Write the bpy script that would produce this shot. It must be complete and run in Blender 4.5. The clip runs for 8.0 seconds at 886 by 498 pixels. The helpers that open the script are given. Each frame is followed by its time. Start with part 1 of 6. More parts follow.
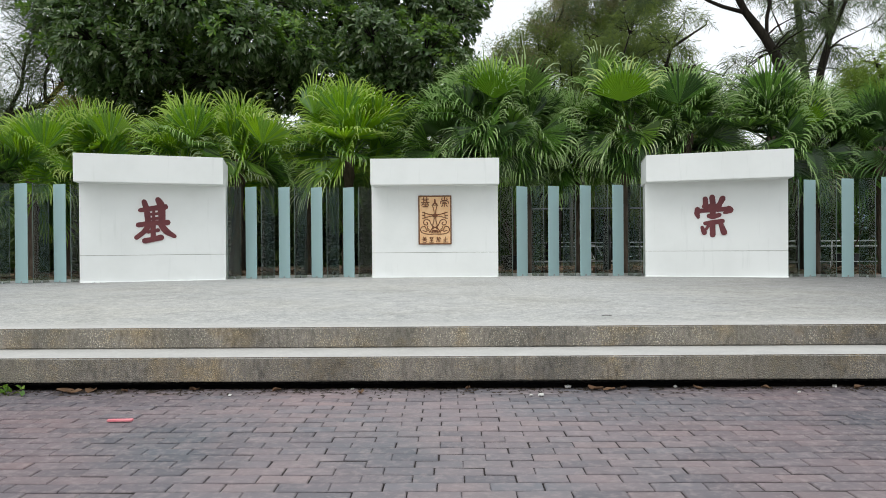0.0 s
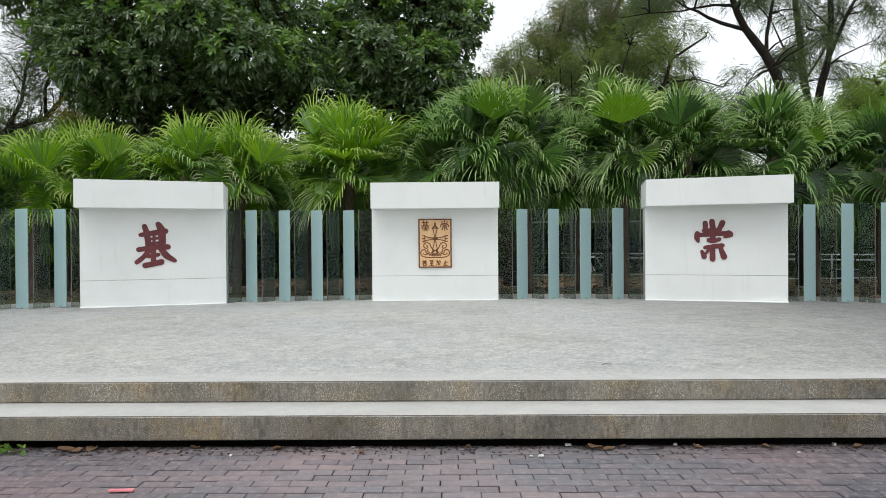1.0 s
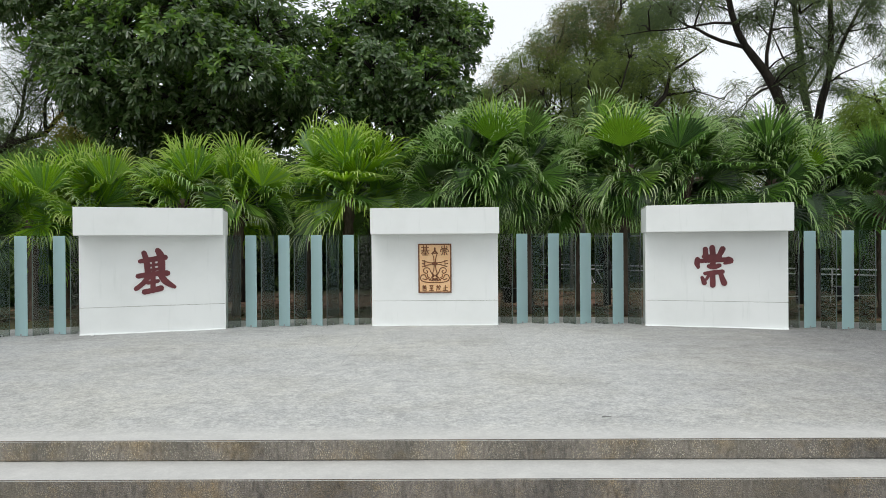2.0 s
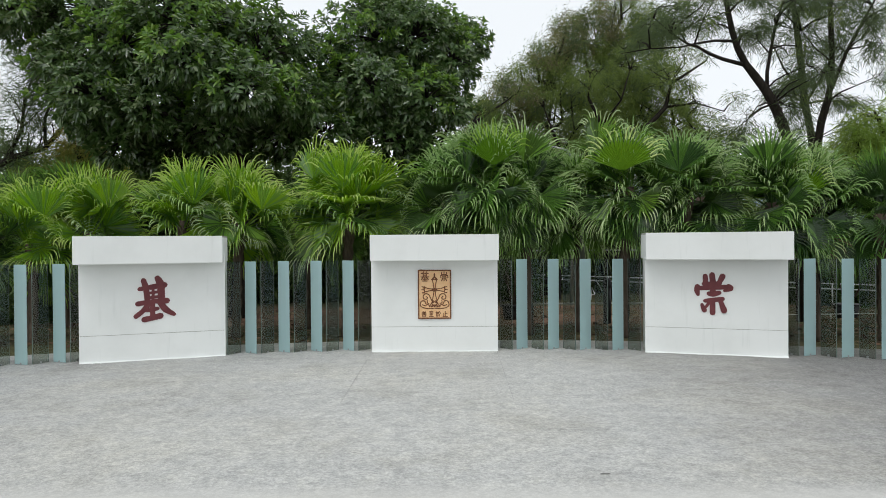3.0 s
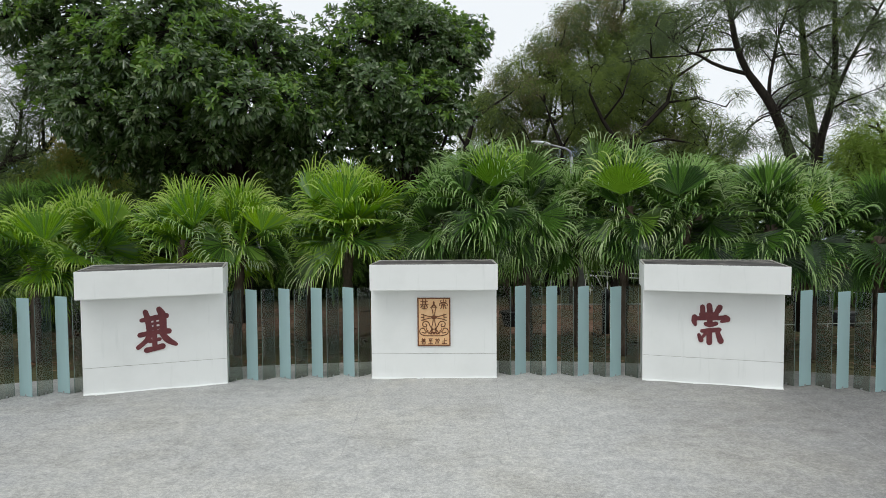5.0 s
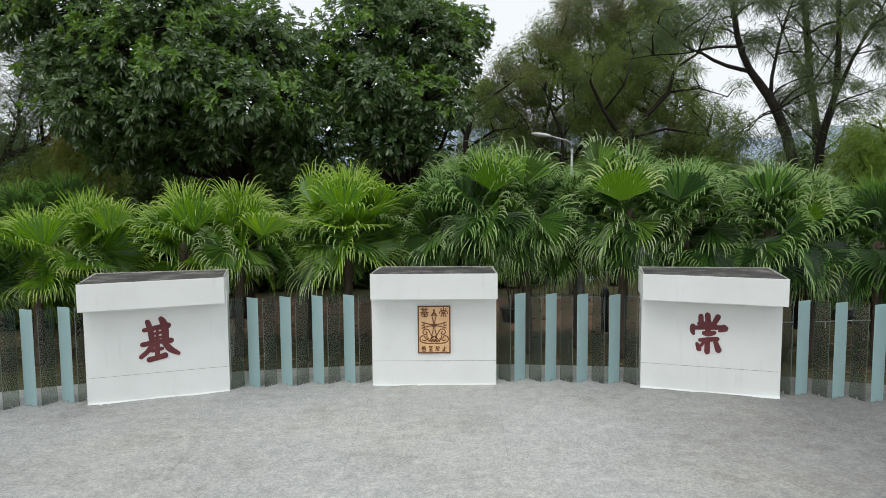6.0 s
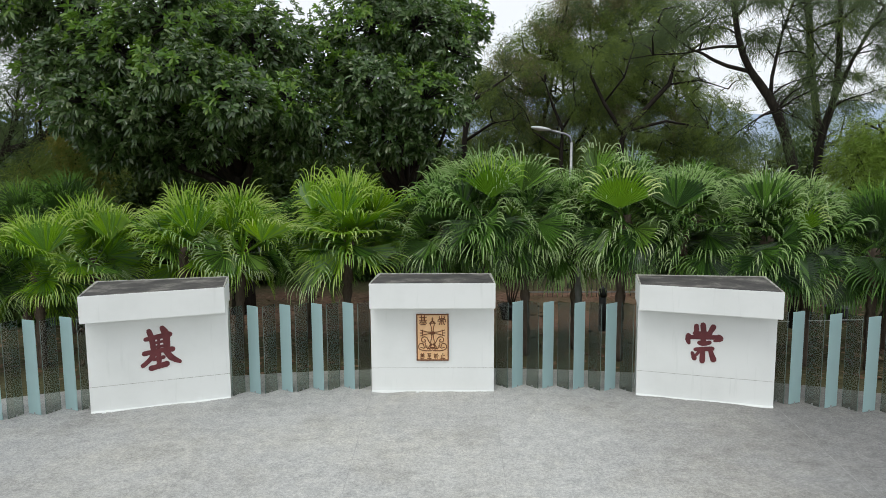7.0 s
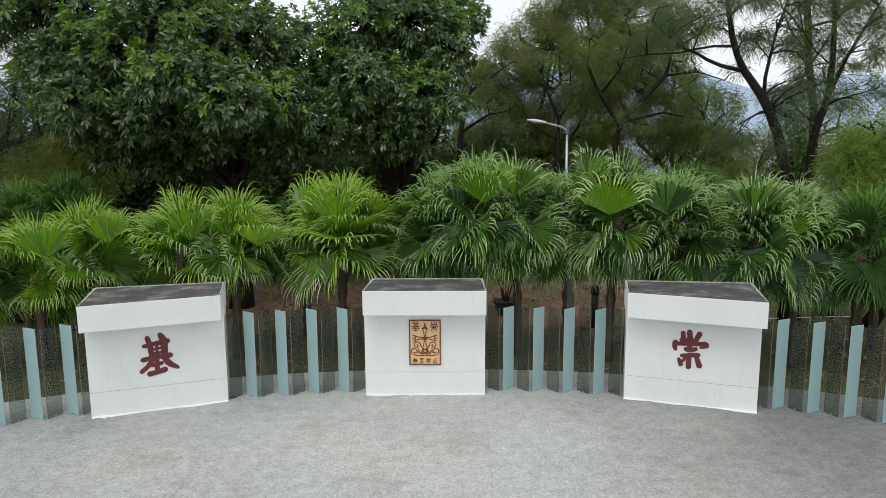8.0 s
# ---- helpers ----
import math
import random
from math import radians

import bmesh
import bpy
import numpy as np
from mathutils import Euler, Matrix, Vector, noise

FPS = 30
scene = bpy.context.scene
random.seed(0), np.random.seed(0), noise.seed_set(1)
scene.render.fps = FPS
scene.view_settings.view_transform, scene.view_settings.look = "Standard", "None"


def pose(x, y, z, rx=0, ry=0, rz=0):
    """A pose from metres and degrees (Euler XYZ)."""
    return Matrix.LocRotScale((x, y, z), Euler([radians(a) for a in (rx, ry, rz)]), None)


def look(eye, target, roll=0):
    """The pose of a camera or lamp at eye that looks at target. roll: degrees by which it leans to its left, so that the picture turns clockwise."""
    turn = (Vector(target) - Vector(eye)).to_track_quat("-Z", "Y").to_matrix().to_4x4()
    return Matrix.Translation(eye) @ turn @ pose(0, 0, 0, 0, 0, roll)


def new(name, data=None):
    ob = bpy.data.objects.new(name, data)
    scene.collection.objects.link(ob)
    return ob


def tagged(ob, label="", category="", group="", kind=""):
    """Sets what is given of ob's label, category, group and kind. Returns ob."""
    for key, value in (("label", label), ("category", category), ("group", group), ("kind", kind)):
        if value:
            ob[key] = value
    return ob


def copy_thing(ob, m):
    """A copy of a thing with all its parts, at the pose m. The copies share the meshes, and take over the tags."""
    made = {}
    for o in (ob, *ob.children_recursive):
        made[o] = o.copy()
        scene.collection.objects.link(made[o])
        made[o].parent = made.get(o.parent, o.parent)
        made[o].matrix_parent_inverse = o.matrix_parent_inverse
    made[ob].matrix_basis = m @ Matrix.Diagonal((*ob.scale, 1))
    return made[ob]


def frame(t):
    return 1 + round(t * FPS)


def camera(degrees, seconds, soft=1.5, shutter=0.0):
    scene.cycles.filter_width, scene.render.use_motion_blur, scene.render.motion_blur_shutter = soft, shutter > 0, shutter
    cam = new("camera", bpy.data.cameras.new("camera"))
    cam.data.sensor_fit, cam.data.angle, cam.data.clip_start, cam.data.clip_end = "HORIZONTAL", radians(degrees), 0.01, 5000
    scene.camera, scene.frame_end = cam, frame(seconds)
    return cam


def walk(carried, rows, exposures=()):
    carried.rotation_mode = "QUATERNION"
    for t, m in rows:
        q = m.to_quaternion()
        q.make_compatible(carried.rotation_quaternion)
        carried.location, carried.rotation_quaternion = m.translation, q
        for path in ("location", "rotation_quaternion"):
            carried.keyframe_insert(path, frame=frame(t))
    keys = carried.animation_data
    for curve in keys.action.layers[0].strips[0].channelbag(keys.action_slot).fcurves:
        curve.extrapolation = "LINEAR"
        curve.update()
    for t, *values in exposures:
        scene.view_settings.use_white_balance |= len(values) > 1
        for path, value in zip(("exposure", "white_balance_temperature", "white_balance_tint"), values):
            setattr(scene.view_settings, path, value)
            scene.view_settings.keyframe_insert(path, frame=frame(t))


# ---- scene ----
cam = camera(63.0, 8.0, soft=0.6)
PATH = [
    (0, (0.082, -0.029, 0.544), (0.06, 1.971, 0.529), -0.4),
    (0.5, (0.086, -0.034, 0.705), (0.064, 1.966, 0.692), -0.4),
    (1, (0.083, -0.035, 0.913), (0.061, 1.965, 0.899), -0.4),
    (1.5, (0.086, -0.027, 1.105), (0.064, 1.972, 1.093), -0.4),
    (3, (0.108, -0.008, 1.753), (0.084, 1.992, 1.736), -0.4),
    (3.5, (0.12, -0.004, 1.984), (0.095, 1.995, 1.96), -0.4),
    (4, (0.119, -0.02, 2.237), (0.094, 1.98, 2.189), -0.4),
    (4.5, (0.134, -0.031, 2.481), (0.108, 1.967, 2.405), -0.4),
    (6, (0.14, -0.028, 3.333), (0.113, 1.963, 3.148), -0.4),
    (6.5, (0.13, -0.028, 3.589), (0.104, 1.96, 3.373), -0.4),
    (7, (0.167, -0.047, 3.882), (0.14, 1.937, 3.63), -0.3),
    (7.5, (0.229, -0.086, 4.164), (0.201, 1.893, 3.878), -0.3),
    (8, (0.319, -0.163, 4.449), (0.289, 1.811, 4.127), -0.3),
]
walk(cam, [(t, look(eye, target, roll)) for t, eye, target, roll in PATH],
     exposures=[(0.0, 0.06), (1.5, 0.03), (3.0, -0.09), (4.5, -0.13), (6.5, -0.08), (8.0, -0.06)])

# ---- light: a bright overcast day ----
SUN_EL, SUN_AZ = 58, 205          # degrees; azimuth clockwise from +y
world = bpy.data.worlds.new("overcast_sky")
scene.world = world
world.use_nodes = True
wn, wl = world.node_tree.nodes, world.node_tree.links
wn.clear()
sky = wn.new("ShaderNodeTexSky")
sky.sky_type = "NISHITA"
sky.sun_disc = False
sky.sun_elevation, sky.sun_rotation = radians(SUN_EL), radians(SUN_AZ)
sky.dust_density, sky.air_density = 3.0, 1.0
veil = wn.new("ShaderNodeHueSaturation")
veil.inputs["Saturation"].default_value = 0.22
cloud = wn.new("ShaderNodeMix")
cloud.data_type = "RGBA"
cloud.inputs["Factor"].default_value = 0.75
cloud.inputs["B"].default_value = (11.6, 12.2, 12.7, 1)
back = wn.new("ShaderNodeBackground")
back.inputs["Strength"].default_value = 0.10
wout = wn.new("ShaderNodeOutputWorld")
wl.new(sky.outputs["Color"], veil.inputs["Color"])
wl.new(veil.outputs["Color"], cloud.inputs["A"])
wl.new(cloud.outputs["Result"], back.inputs["Color"])
wl.new(back.outputs["Background"], wout.inputs["Surface"])

sun_data = bpy.data.lights.new("sun", "SUN")
sun_data.energy, sun_data.angle, sun_data.color = 0.75, radians(25), (1.0, 0.985, 0.96)
sun = new("sun", sun_data)
_a, _e = radians(SUN_AZ), radians(SUN_EL)
_d = Vector((math.sin(_a) * math.cos(_e), math.cos(_a) * math.cos(_e), math.sin(_e)))
sun.matrix_world = look(_d * 60, (0, 0, 0))


# ---- materials ----
class Nodes:
    """A principled material with short calls for its nodes."""

    def __init__(self, name, rough=0.7, metal=0.0, spec=0.5):
        self.mat = bpy.data.materials.new(name)
        self.mat.use_nodes = True
        self.n, self.l = self.mat.node_tree.nodes, self.mat.node_tree.links
        self.p = self.n["Principled BSDF"]
        self.p.inputs["Roughness"].default_value = rough
        self.p.inputs["Metallic"].default_value = metal
        self.p.inputs["Specular IOR Level"].default_value = spec
        self.co = self.n.new("ShaderNodeTexCoord").outputs["Object"]

    def world_co(self):
        self.co = self.n.new("ShaderNodeNewGeometry").outputs["Position"]
        return self

    def stretch(self, x, y, z):
        m = self.n.new("ShaderNodeMapping")
        m.inputs["Scale"].default_value = (x, y, z)
        self.l.new(self.co, m.inputs["Vector"])
        return m.outputs["Vector"]

    def noise(self, scale, detail=4, rough=0.6, co=None):
        t = self.n.new("ShaderNodeTexNoise")
        t.inputs["Scale"].default_value, t.inputs["Detail"].default_value = scale, detail
        t.inputs["Roughness"].default_value = rough
        self.l.new(co or self.co, t.inputs["Vector"])
        return t.outputs["Fac"]

    def cells(self, scale, output="Distance", co=None):
        t = self.n.new("ShaderNodeTexVoronoi")
        t.inputs["Scale"].default_value = scale
        self.l.new(co or self.co, t.inputs["Vector"])
        return t.outputs[output]

    def ramp(self, fac, *stops):
        r = self.n.new("ShaderNodeValToRGB")
        e = r.color_ramp.elements
        while len(e) < len(stops):
            e.new(0.5)
        for k, (pos, col) in enumerate(stops):
            e[k].position = pos
            e[k].color = (*col, 1) if len(col) == 3 else col
        self.l.new(fac, r.inputs["Fac"])
        return r.outputs["Color"]

    def mix(self, a, b, fac=0.5, mode="MIX"):
        m = self.n.new("ShaderNodeMix")
        m.data_type, m.blend_type = "RGBA", mode
        for key, v in (("Factor", fac), ("A", a), ("B", b)):
            if isinstance(v, (int, float)):
                m.inputs[key].default_value = v if key == "Factor" else (v, v, v, 1)
            elif isinstance(v, tuple):
                m.inputs[key].default_value = (*v, 1)
            else:
                self.l.new(v, m.inputs[key])
        return m.outputs["Result"]

    def random(self):
        return self.n.new("ShaderNodeObjectInfo").outputs["Random"]

    def island(self):
        return self.n.new("ShaderNodeNewGeometry").outputs["Random Per Island"]

    def color(self, out):
        if isinstance(out, tuple):
            self.p.inputs["Base Color"].default_value = (*out, 1)
        else:
            self.l.new(out, self.p.inputs["Base Color"])
        return self

    def bump(self, height, strength=0.3, distance=0.01):
        b = self.n.new("ShaderNodeBump")
        b.inputs["Strength"].default_value, b.inputs["Distance"].default_value = strength, distance
        self.l.new(height, b.inputs["Height"])
        self.l.new(b.outputs["Normal"], self.p.inputs["Normal"])
        return self

    def translucent(self, share, tint):
        """Mixes in light that comes through a thin leaf or sheet."""
        t = self.n.new("ShaderNodeBsdfTranslucent")
        t.inputs["Color"].default_value = (*tint, 1)
        m = self.n.new("ShaderNodeMixShader")
        m.inputs["Fac"].default_value = share
        out = self.n["Material Output"]
        self.l.new(self.p.outputs["BSDF"], m.inputs[1])
        self.l.new(t.outputs["BSDF"], m.inputs[2])
        self.l.new(m.outputs["Shader"], out.inputs["Surface"])
        return self


def white_paint():
    m = Nodes("white_wall_paint", 0.75, spec=0.3).world_co()
    stain = m.noise(1.3, 5)
    streak = m.noise(3.0, 4, co=m.stretch(4, 4, 0.35))
    c = m.mix((0.815, 0.835, 0.815), (0.75, 0.77, 0.748), m.ramp(stain, (0.45, (0, 0, 0)), (0.8, (1, 1, 1))))
    c = m.mix(c, (0.62, 0.65, 0.62), m.ramp(streak, (0.60, (0, 0, 0)), (0.85, (0.5, 0.5, 0.5))))
    return m.color(c).bump(m.noise(60, 6), 0.15, 0.004).mat


def capping():
    m = Nodes("weathered_cement_top", 0.9, spec=0.2).world_co()
    c = m.ramp(m.noise(2.2, 7, 0.65), (0.3, (0.045, 0.045, 0.045)), (0.52, (0.10, 0.095, 0.09)), (0.64, (0.22, 0.21, 0.19)), (0.76, (0.5, 0.48, 0.44)))
    return m.color(c).bump(m.noise(50, 5), 0.4, 0.006).mat


def concrete_top():
    m = Nodes("washed_concrete", 0.85, spec=0.25).world_co()
    big = m.noise(0.55, 5)
    drag = m.noise(5.5, 10, 0.8)
    grit = m.mix(m.noise(30, 3, 0.6), m.noise(80, 2, 0.5), 0.45)
    c = m.mix((0.39, 0.395, 0.385), (0.51, 0.515, 0.50), m.ramp(big, (0.3, (0, 0, 0)), (0.7, (1, 1, 1))))
    c = m.mix(c, m.ramp(drag, (0.34, (0.22, 0.22, 0.215)), (0.5, (0.42, 0.42, 0.41)), (0.64, (0.60, 0.595, 0.575))), 0.42)
    c = m.mix(c, m.ramp(grit, (0.38, (0.10, 0.10, 0.097)), (0.49, (0.38, 0.38, 0.37)), (0.60, (0.80, 0.80, 0.78))), 0.27)
    mottle = m.ramp(m.noise(4.5, 8, 0.78), (0.34, (0.84, 0.84, 0.85)), (0.5, (0.97, 0.97, 0.97)), (0.64, (1.07, 1.065, 1.04)))
    c = m.mix(c, mottle, 1.0, "MULTIPLY")
    c = m.mix(c, m.ramp(m.noise(0.4, 4), (0.45, (1, 1, 1)), (0.65, (1.07, 1.05, 1.0))), 1.0, "MULTIPLY")
    damp = m.ramp(m.noise(0.8, 6, 0.65), (0.52, (1, 1, 1)), (0.74, (0.66, 0.66, 0.67)))
    c = m.mix(c, damp, 0.8, "MULTIPLY")
    # an old brown water stain spreads over one end of the floor
    axis = m.n.new("ShaderNodeSeparateXYZ")
    m.l.new(m.co, axis.inputs[0])
    end = m.n.new("ShaderNodeMapRange")
    end.inputs["From Min"].default_value, end.inputs["From Max"].default_value = 0.5, 6.5
    m.l.new(axis.outputs["X"], end.inputs["Value"])
    blot = m.mix(end.outputs["Result"], m.noise(1.1, 7, 0.7), 0.45)
    c = m.mix(c, m.ramp(blot, (0.34, (1, 1, 1)), (0.70, (0.58, 0.565, 0.56))), 1.0, "MULTIPLY")
    # the middle is coloured paler than the ends in place of lens vignetting
    span = m.n.new("ShaderNodeMath")
    span.operation = "ABSOLUTE"
    m.l.new(axis.outputs["X"], span.inputs[0])
    side_falloff = m.n.new("ShaderNodeMapRange")
    side_falloff.inputs["From Min"].default_value, side_falloff.inputs["From Max"].default_value = 0.5, 6.0
    m.l.new(span.outputs[0], side_falloff.inputs["Value"])
    c = m.mix(c, m.ramp(m.mix(side_falloff.outputs["Result"], m.noise(1.5, 6, 0.7), 0.3), (0.25, (1.08, 1.075, 1.06)), (0.8, (0.88, 0.885, 0.89))), 1.0, "MULTIPLY")
    # a smooth trowelled margin along the front edges
    rim = m.n.new("ShaderNodeMapRange")
    rim.inputs["From Min"].default_value, rim.inputs["From Max"].default_value = 5.5, 4.95
    m.l.new(axis.outputs["Y"], rim.inputs["Value"])
    worn = m.mix(rim.outputs["Result"], m.noise(3.0, 6, 0.7), 0.35)
    pale = m.ramp(m.noise(5, 6, 0.65), (0.3, (0.50, 0.49, 0.465)), (0.7, (0.60, 0.588, 0.555)))
    c = m.mix(c, pale, m.ramp(worn, (0.38, (0, 0, 0)), (0.75, (0.75, 0.75, 0.75))))
    return m.color(c).bump(m.mix(drag, grit, 0.5), 0.45, 0.01).mat


def aggregate():
    m = Nodes("exposed_aggregate", 0.85, spec=0.3).world_co()
    co = m.stretch(1, 1, 0.7)
    pebble = m.cells(150, "Color", co)
    edge = m.cells(150, "Distance", co)
    c = m.ramp(pebble, (0.06, (0.14, 0.13, 0.115)), (0.32, (0.29, 0.265, 0.22)), (0.6, (0.46, 0.39, 0.28)), (0.92, (0.70, 0.66, 0.58)))
    c = m.mix(c, (0.20, 0.19, 0.17), m.ramp(edge, (0.3, (0, 0, 0)), (0.62, (1, 1, 1))))
    smear = m.ramp(m.noise(9, 6, 0.75, m.stretch(1, 1, 0.5)), (0.42, (0, 0, 0)), (0.58, (0.85, 0.85, 0.85)))
    c = m.mix(c, m.ramp(m.noise(38, 5, 0.7, m.stretch(1, 1, 0.4)), (0.35, (0.12, 0.112, 0.10)), (0.6, (0.31, 0.285, 0.25)), (0.75, (0.46, 0.43, 0.37))), smear)
    wet = m.ramp(m.noise(1.6, 6, 0.6, m.stretch(1.3, 1, 0.35)), (0.35, (0.66, 0.66, 0.65)), (0.6, (1.1, 1.08, 1.05)))
    axis = m.n.new("ShaderNodeSeparateXYZ")
    m.l.new(m.co, axis.inputs[0])
    end = m.n.new("ShaderNodeMapRange")
    end.inputs["From Min"].default_value, end.inputs["From Max"].default_value = 0.5, 4.0
    m.l.new(axis.outputs["X"], end.inputs["Value"])
    grime = m.mix(end.outputs["Result"], m.noise(1.7, 6, 0.7), 0.5)
    wet = m.mix(wet, m.ramp(grime, (0.35, (1, 1, 1)), (0.75, (0.66, 0.67, 0.70))), 1.0, "MULTIPLY")
    rust = m.ramp(m.noise(2.6, 6, 0.7), (0.5, (1, 1, 1)), (0.68, (1.12, 0.98, 0.74)))
    wet = m.mix(wet, rust, 1.0, "MULTIPLY")
    moss = m.ramp(m.noise(0.7, 5), (0.5, (0, 0, 0)), (0.72, (0.45, 0.45, 0.45)))
    c = m.mix(m.mix(c, wet, 1.0, "MULTIPLY"), (0.27, 0.245, 0.18), moss)
    return m.color(c).bump(edge, 0.7, 0.008).mat


def paver_tone(m, fac):
    return m.ramp(fac, (0.0, (0.160, 0.148, 0.160)), (0.45, (0.205, 0.183, 0.193)), (0.8, (0.238, 0.20, 0.203)), (1.0, (0.19, 0.182, 0.197)))


def paver():
    m = Nodes("clay_paver", 0.72, spec=0.35).world_co()
    return paver_finish(m, paver_tone(m, m.random()))


def paver_joined():
    m = Nodes("clay_paver_field", 0.72, spec=0.35).world_co()
    return paver_finish(m, paver_tone(m, m.island()))


def paver_finish(m, tone):
    wash = m.ramp(m.noise(0.9, 5), (0.34, (0.68, 0.78, 0.82)), (0.66, (1.2, 1.06, 1.04)))
    c = m.mix(tone, wash, 1.0, "MULTIPLY")
    # pavers go paler mid-way and darker sideways, lens falloff put into colour
    axis = m.n.new("ShaderNodeSeparateXYZ")
    m.l.new(m.co, axis.inputs[0])
    span = m.n.new("ShaderNodeMath")
    span.operation = "ABSOLUTE"
    m.l.new(axis.outputs["X"], span.inputs[0])
    side_falloff = m.n.new("ShaderNodeMapRange")
    side_falloff.inputs["From Min"].default_value, side_falloff.inputs["From Max"].default_value = 0.3, 2.3
    m.l.new(span.outputs[0], side_falloff.inputs["Value"])
    c = m.mix(c, m.ramp(m.mix(side_falloff.outputs["Result"], m.noise(1.2, 5, 0.7), 0.3), (0.2, (1.20, 1.21, 1.20)), (0.8, (0.76, 0.745, 0.77))), 1.0, "MULTIPLY")
    c = m.mix(c, (0.40, 0.34, 0.33), m.ramp(m.noise(22, 6, 0.7), (0.48, (0, 0, 0)), (0.74, (0.6, 0.6, 0.6))))
    c = m.mix(c, (0.10, 0.08, 0.08), m.ramp(m.noise(3.5, 6, 0.7), (0.56, (0, 0, 0)), (0.78, (0.45, 0.45, 0.45))))
    return m.color(c).bump(m.noise(110, 4), 0.3, 0.003).mat


# dark sand of the paver joints, reused as painted shade under the step
def joint_and_shade():
    m = Nodes("dark_joint_and_shade", 0.95, spec=0.1).world_co()
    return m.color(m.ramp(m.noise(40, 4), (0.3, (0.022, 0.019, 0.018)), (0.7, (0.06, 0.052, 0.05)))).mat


def soil():
    m = Nodes("leaf_litter_soil", 0.95, spec=0.1).world_co()
    c = m.ramp(m.noise(9, 7, 0.7), (0.3, (0.09, 0.055, 0.038)), (0.55, (0.25, 0.15, 0.105)), (0.75, (0.38, 0.255, 0.19)))
    grass = m.ramp(m.noise(14, 6, 0.7), (0.3, (0.04, 0.048, 0.022)), (0.7, (0.135, 0.13, 0.065)))
    lawn = m.ramp(m.noise(0.45, 5), (0.44, (0, 0, 0)), (0.56, (0.6, 0.6, 0.6)))
    axis = m.n.new("ShaderNodeSeparateXYZ")
    m.l.new(m.co, axis.inputs[0])
    end = m.n.new("ShaderNodeMapRange")
    end.inputs["From Min"].default_value, end.inputs["From Max"].default_value = 4.4, 7.0
    span = m.n.new("ShaderNodeMath")
    span.operation = "ABSOLUTE"
    m.l.new(axis.outputs["X"], span.inputs[0])
    m.l.new(span.outputs[0], end.inputs["Value"])
    rear = m.n.new("ShaderNodeMapRange")
    rear.inputs["From Min"].default_value, rear.inputs["From Max"].default_value = 20.6, 22.6
    m.l.new(axis.outputs["Y"], rear.inputs["Value"])
    near = m.n.new("ShaderNodeMapRange")
    near.inputs["From Min"].default_value, near.inputs["From Max"].default_value = 17.6, 15.4
    near.inputs["To Max"].default_value = 0.8
    m.l.new(axis.outputs["Y"], near.inputs["Value"])
    edges = m.mix(m.mix(end.outputs["Result"], rear.outputs["Result"], 1.0, "LIGHTEN"), near.outputs["Result"], 1.0, "LIGHTEN")
    turf = m.mix(edges, m.noise(2.5, 6, 0.7), 0.4)
    lawn = m.mix(lawn, 1.0, m.ramp(turf, (0.4, (0, 0, 0)), (0.62, (0.9, 0.9, 0.9))))
    return m.color(m.mix(c, grass, lawn)).bump(m.noise(30, 6), 0.8, 0.03).mat


def frosted():
    m = Nodes("frosted_glass", 0.35, spec=0.5)
    c = m.ramp(m.noise(2.0, 4, co=m.stretch(2, 2, 0.5)), (0.3, (0.44, 0.635, 0.645)), (0.7, (0.52, 0.70, 0.705)))
    return m.color(c).translucent(0.3, (0.42, 0.58, 0.57)).mat


def clear_glass():
    m = Nodes("smoked_glass", 0.02, spec=0.5)
    m.p.inputs["Transmission Weight"].default_value = 1.0
    m.p.inputs["IOR"].default_value = 1.45
    return m.color((0.54, 0.58, 0.52)).mat


def red_letter():
    m = Nodes("dark_red_lacquer", 0.5, spec=0.4)
    c = m.ramp(m.noise(7, 5), (0.3, (0.11, 0.022, 0.027)), (0.7, (0.17, 0.04, 0.043)))
    return m.color(c).bump(m.noise(40, 4), 0.1, 0.002).mat


def bronze_plate():
    m = Nodes("ochre_plaque_face", 0.55, spec=0.4)
    c = m.ramp(m.noise(9, 6), (0.3, (0.80, 0.48, 0.235)), (0.7, (0.88, 0.60, 0.34)))
    return m.color(c).bump(m.noise(90, 3), 0.1, 0.001).mat


def plain(name, a, b, scale=8, rough=0.6, metal=0.0, spec=0.4, bump=0.0):
    m = Nodes(name, rough, metal, spec)
    n = m.noise(scale, 5)
    m.color(m.ramp(n, (0.3, a), (0.7, b)))
    if bump:
        m.bump(m.noise(scale * 5, 4), bump, 0.01)
    return m.mat


def leaf(name, stops, share=0.25, tint=(0.12, 0.2, 0.03), rough=0.45, by_object=False, spec=0.35):
    m = Nodes(name, rough, spec=spec)
    fac = m.random() if by_object else m.island()
    return m.color(m.ramp(fac, *stops)).translucent(share, tint).mat


def bark(name, a, b):
    m = Nodes(name, 0.9, spec=0.15)
    c = m.ramp(m.noise(6, 6, 0.7, m.stretch(3, 3, 0.5)), (0.3, a), (0.7, b))
    return m.color(c).bump(m.noise(14, 6, 0.7, m.stretch(3, 3, 0.6)), 0.7, 0.03).mat


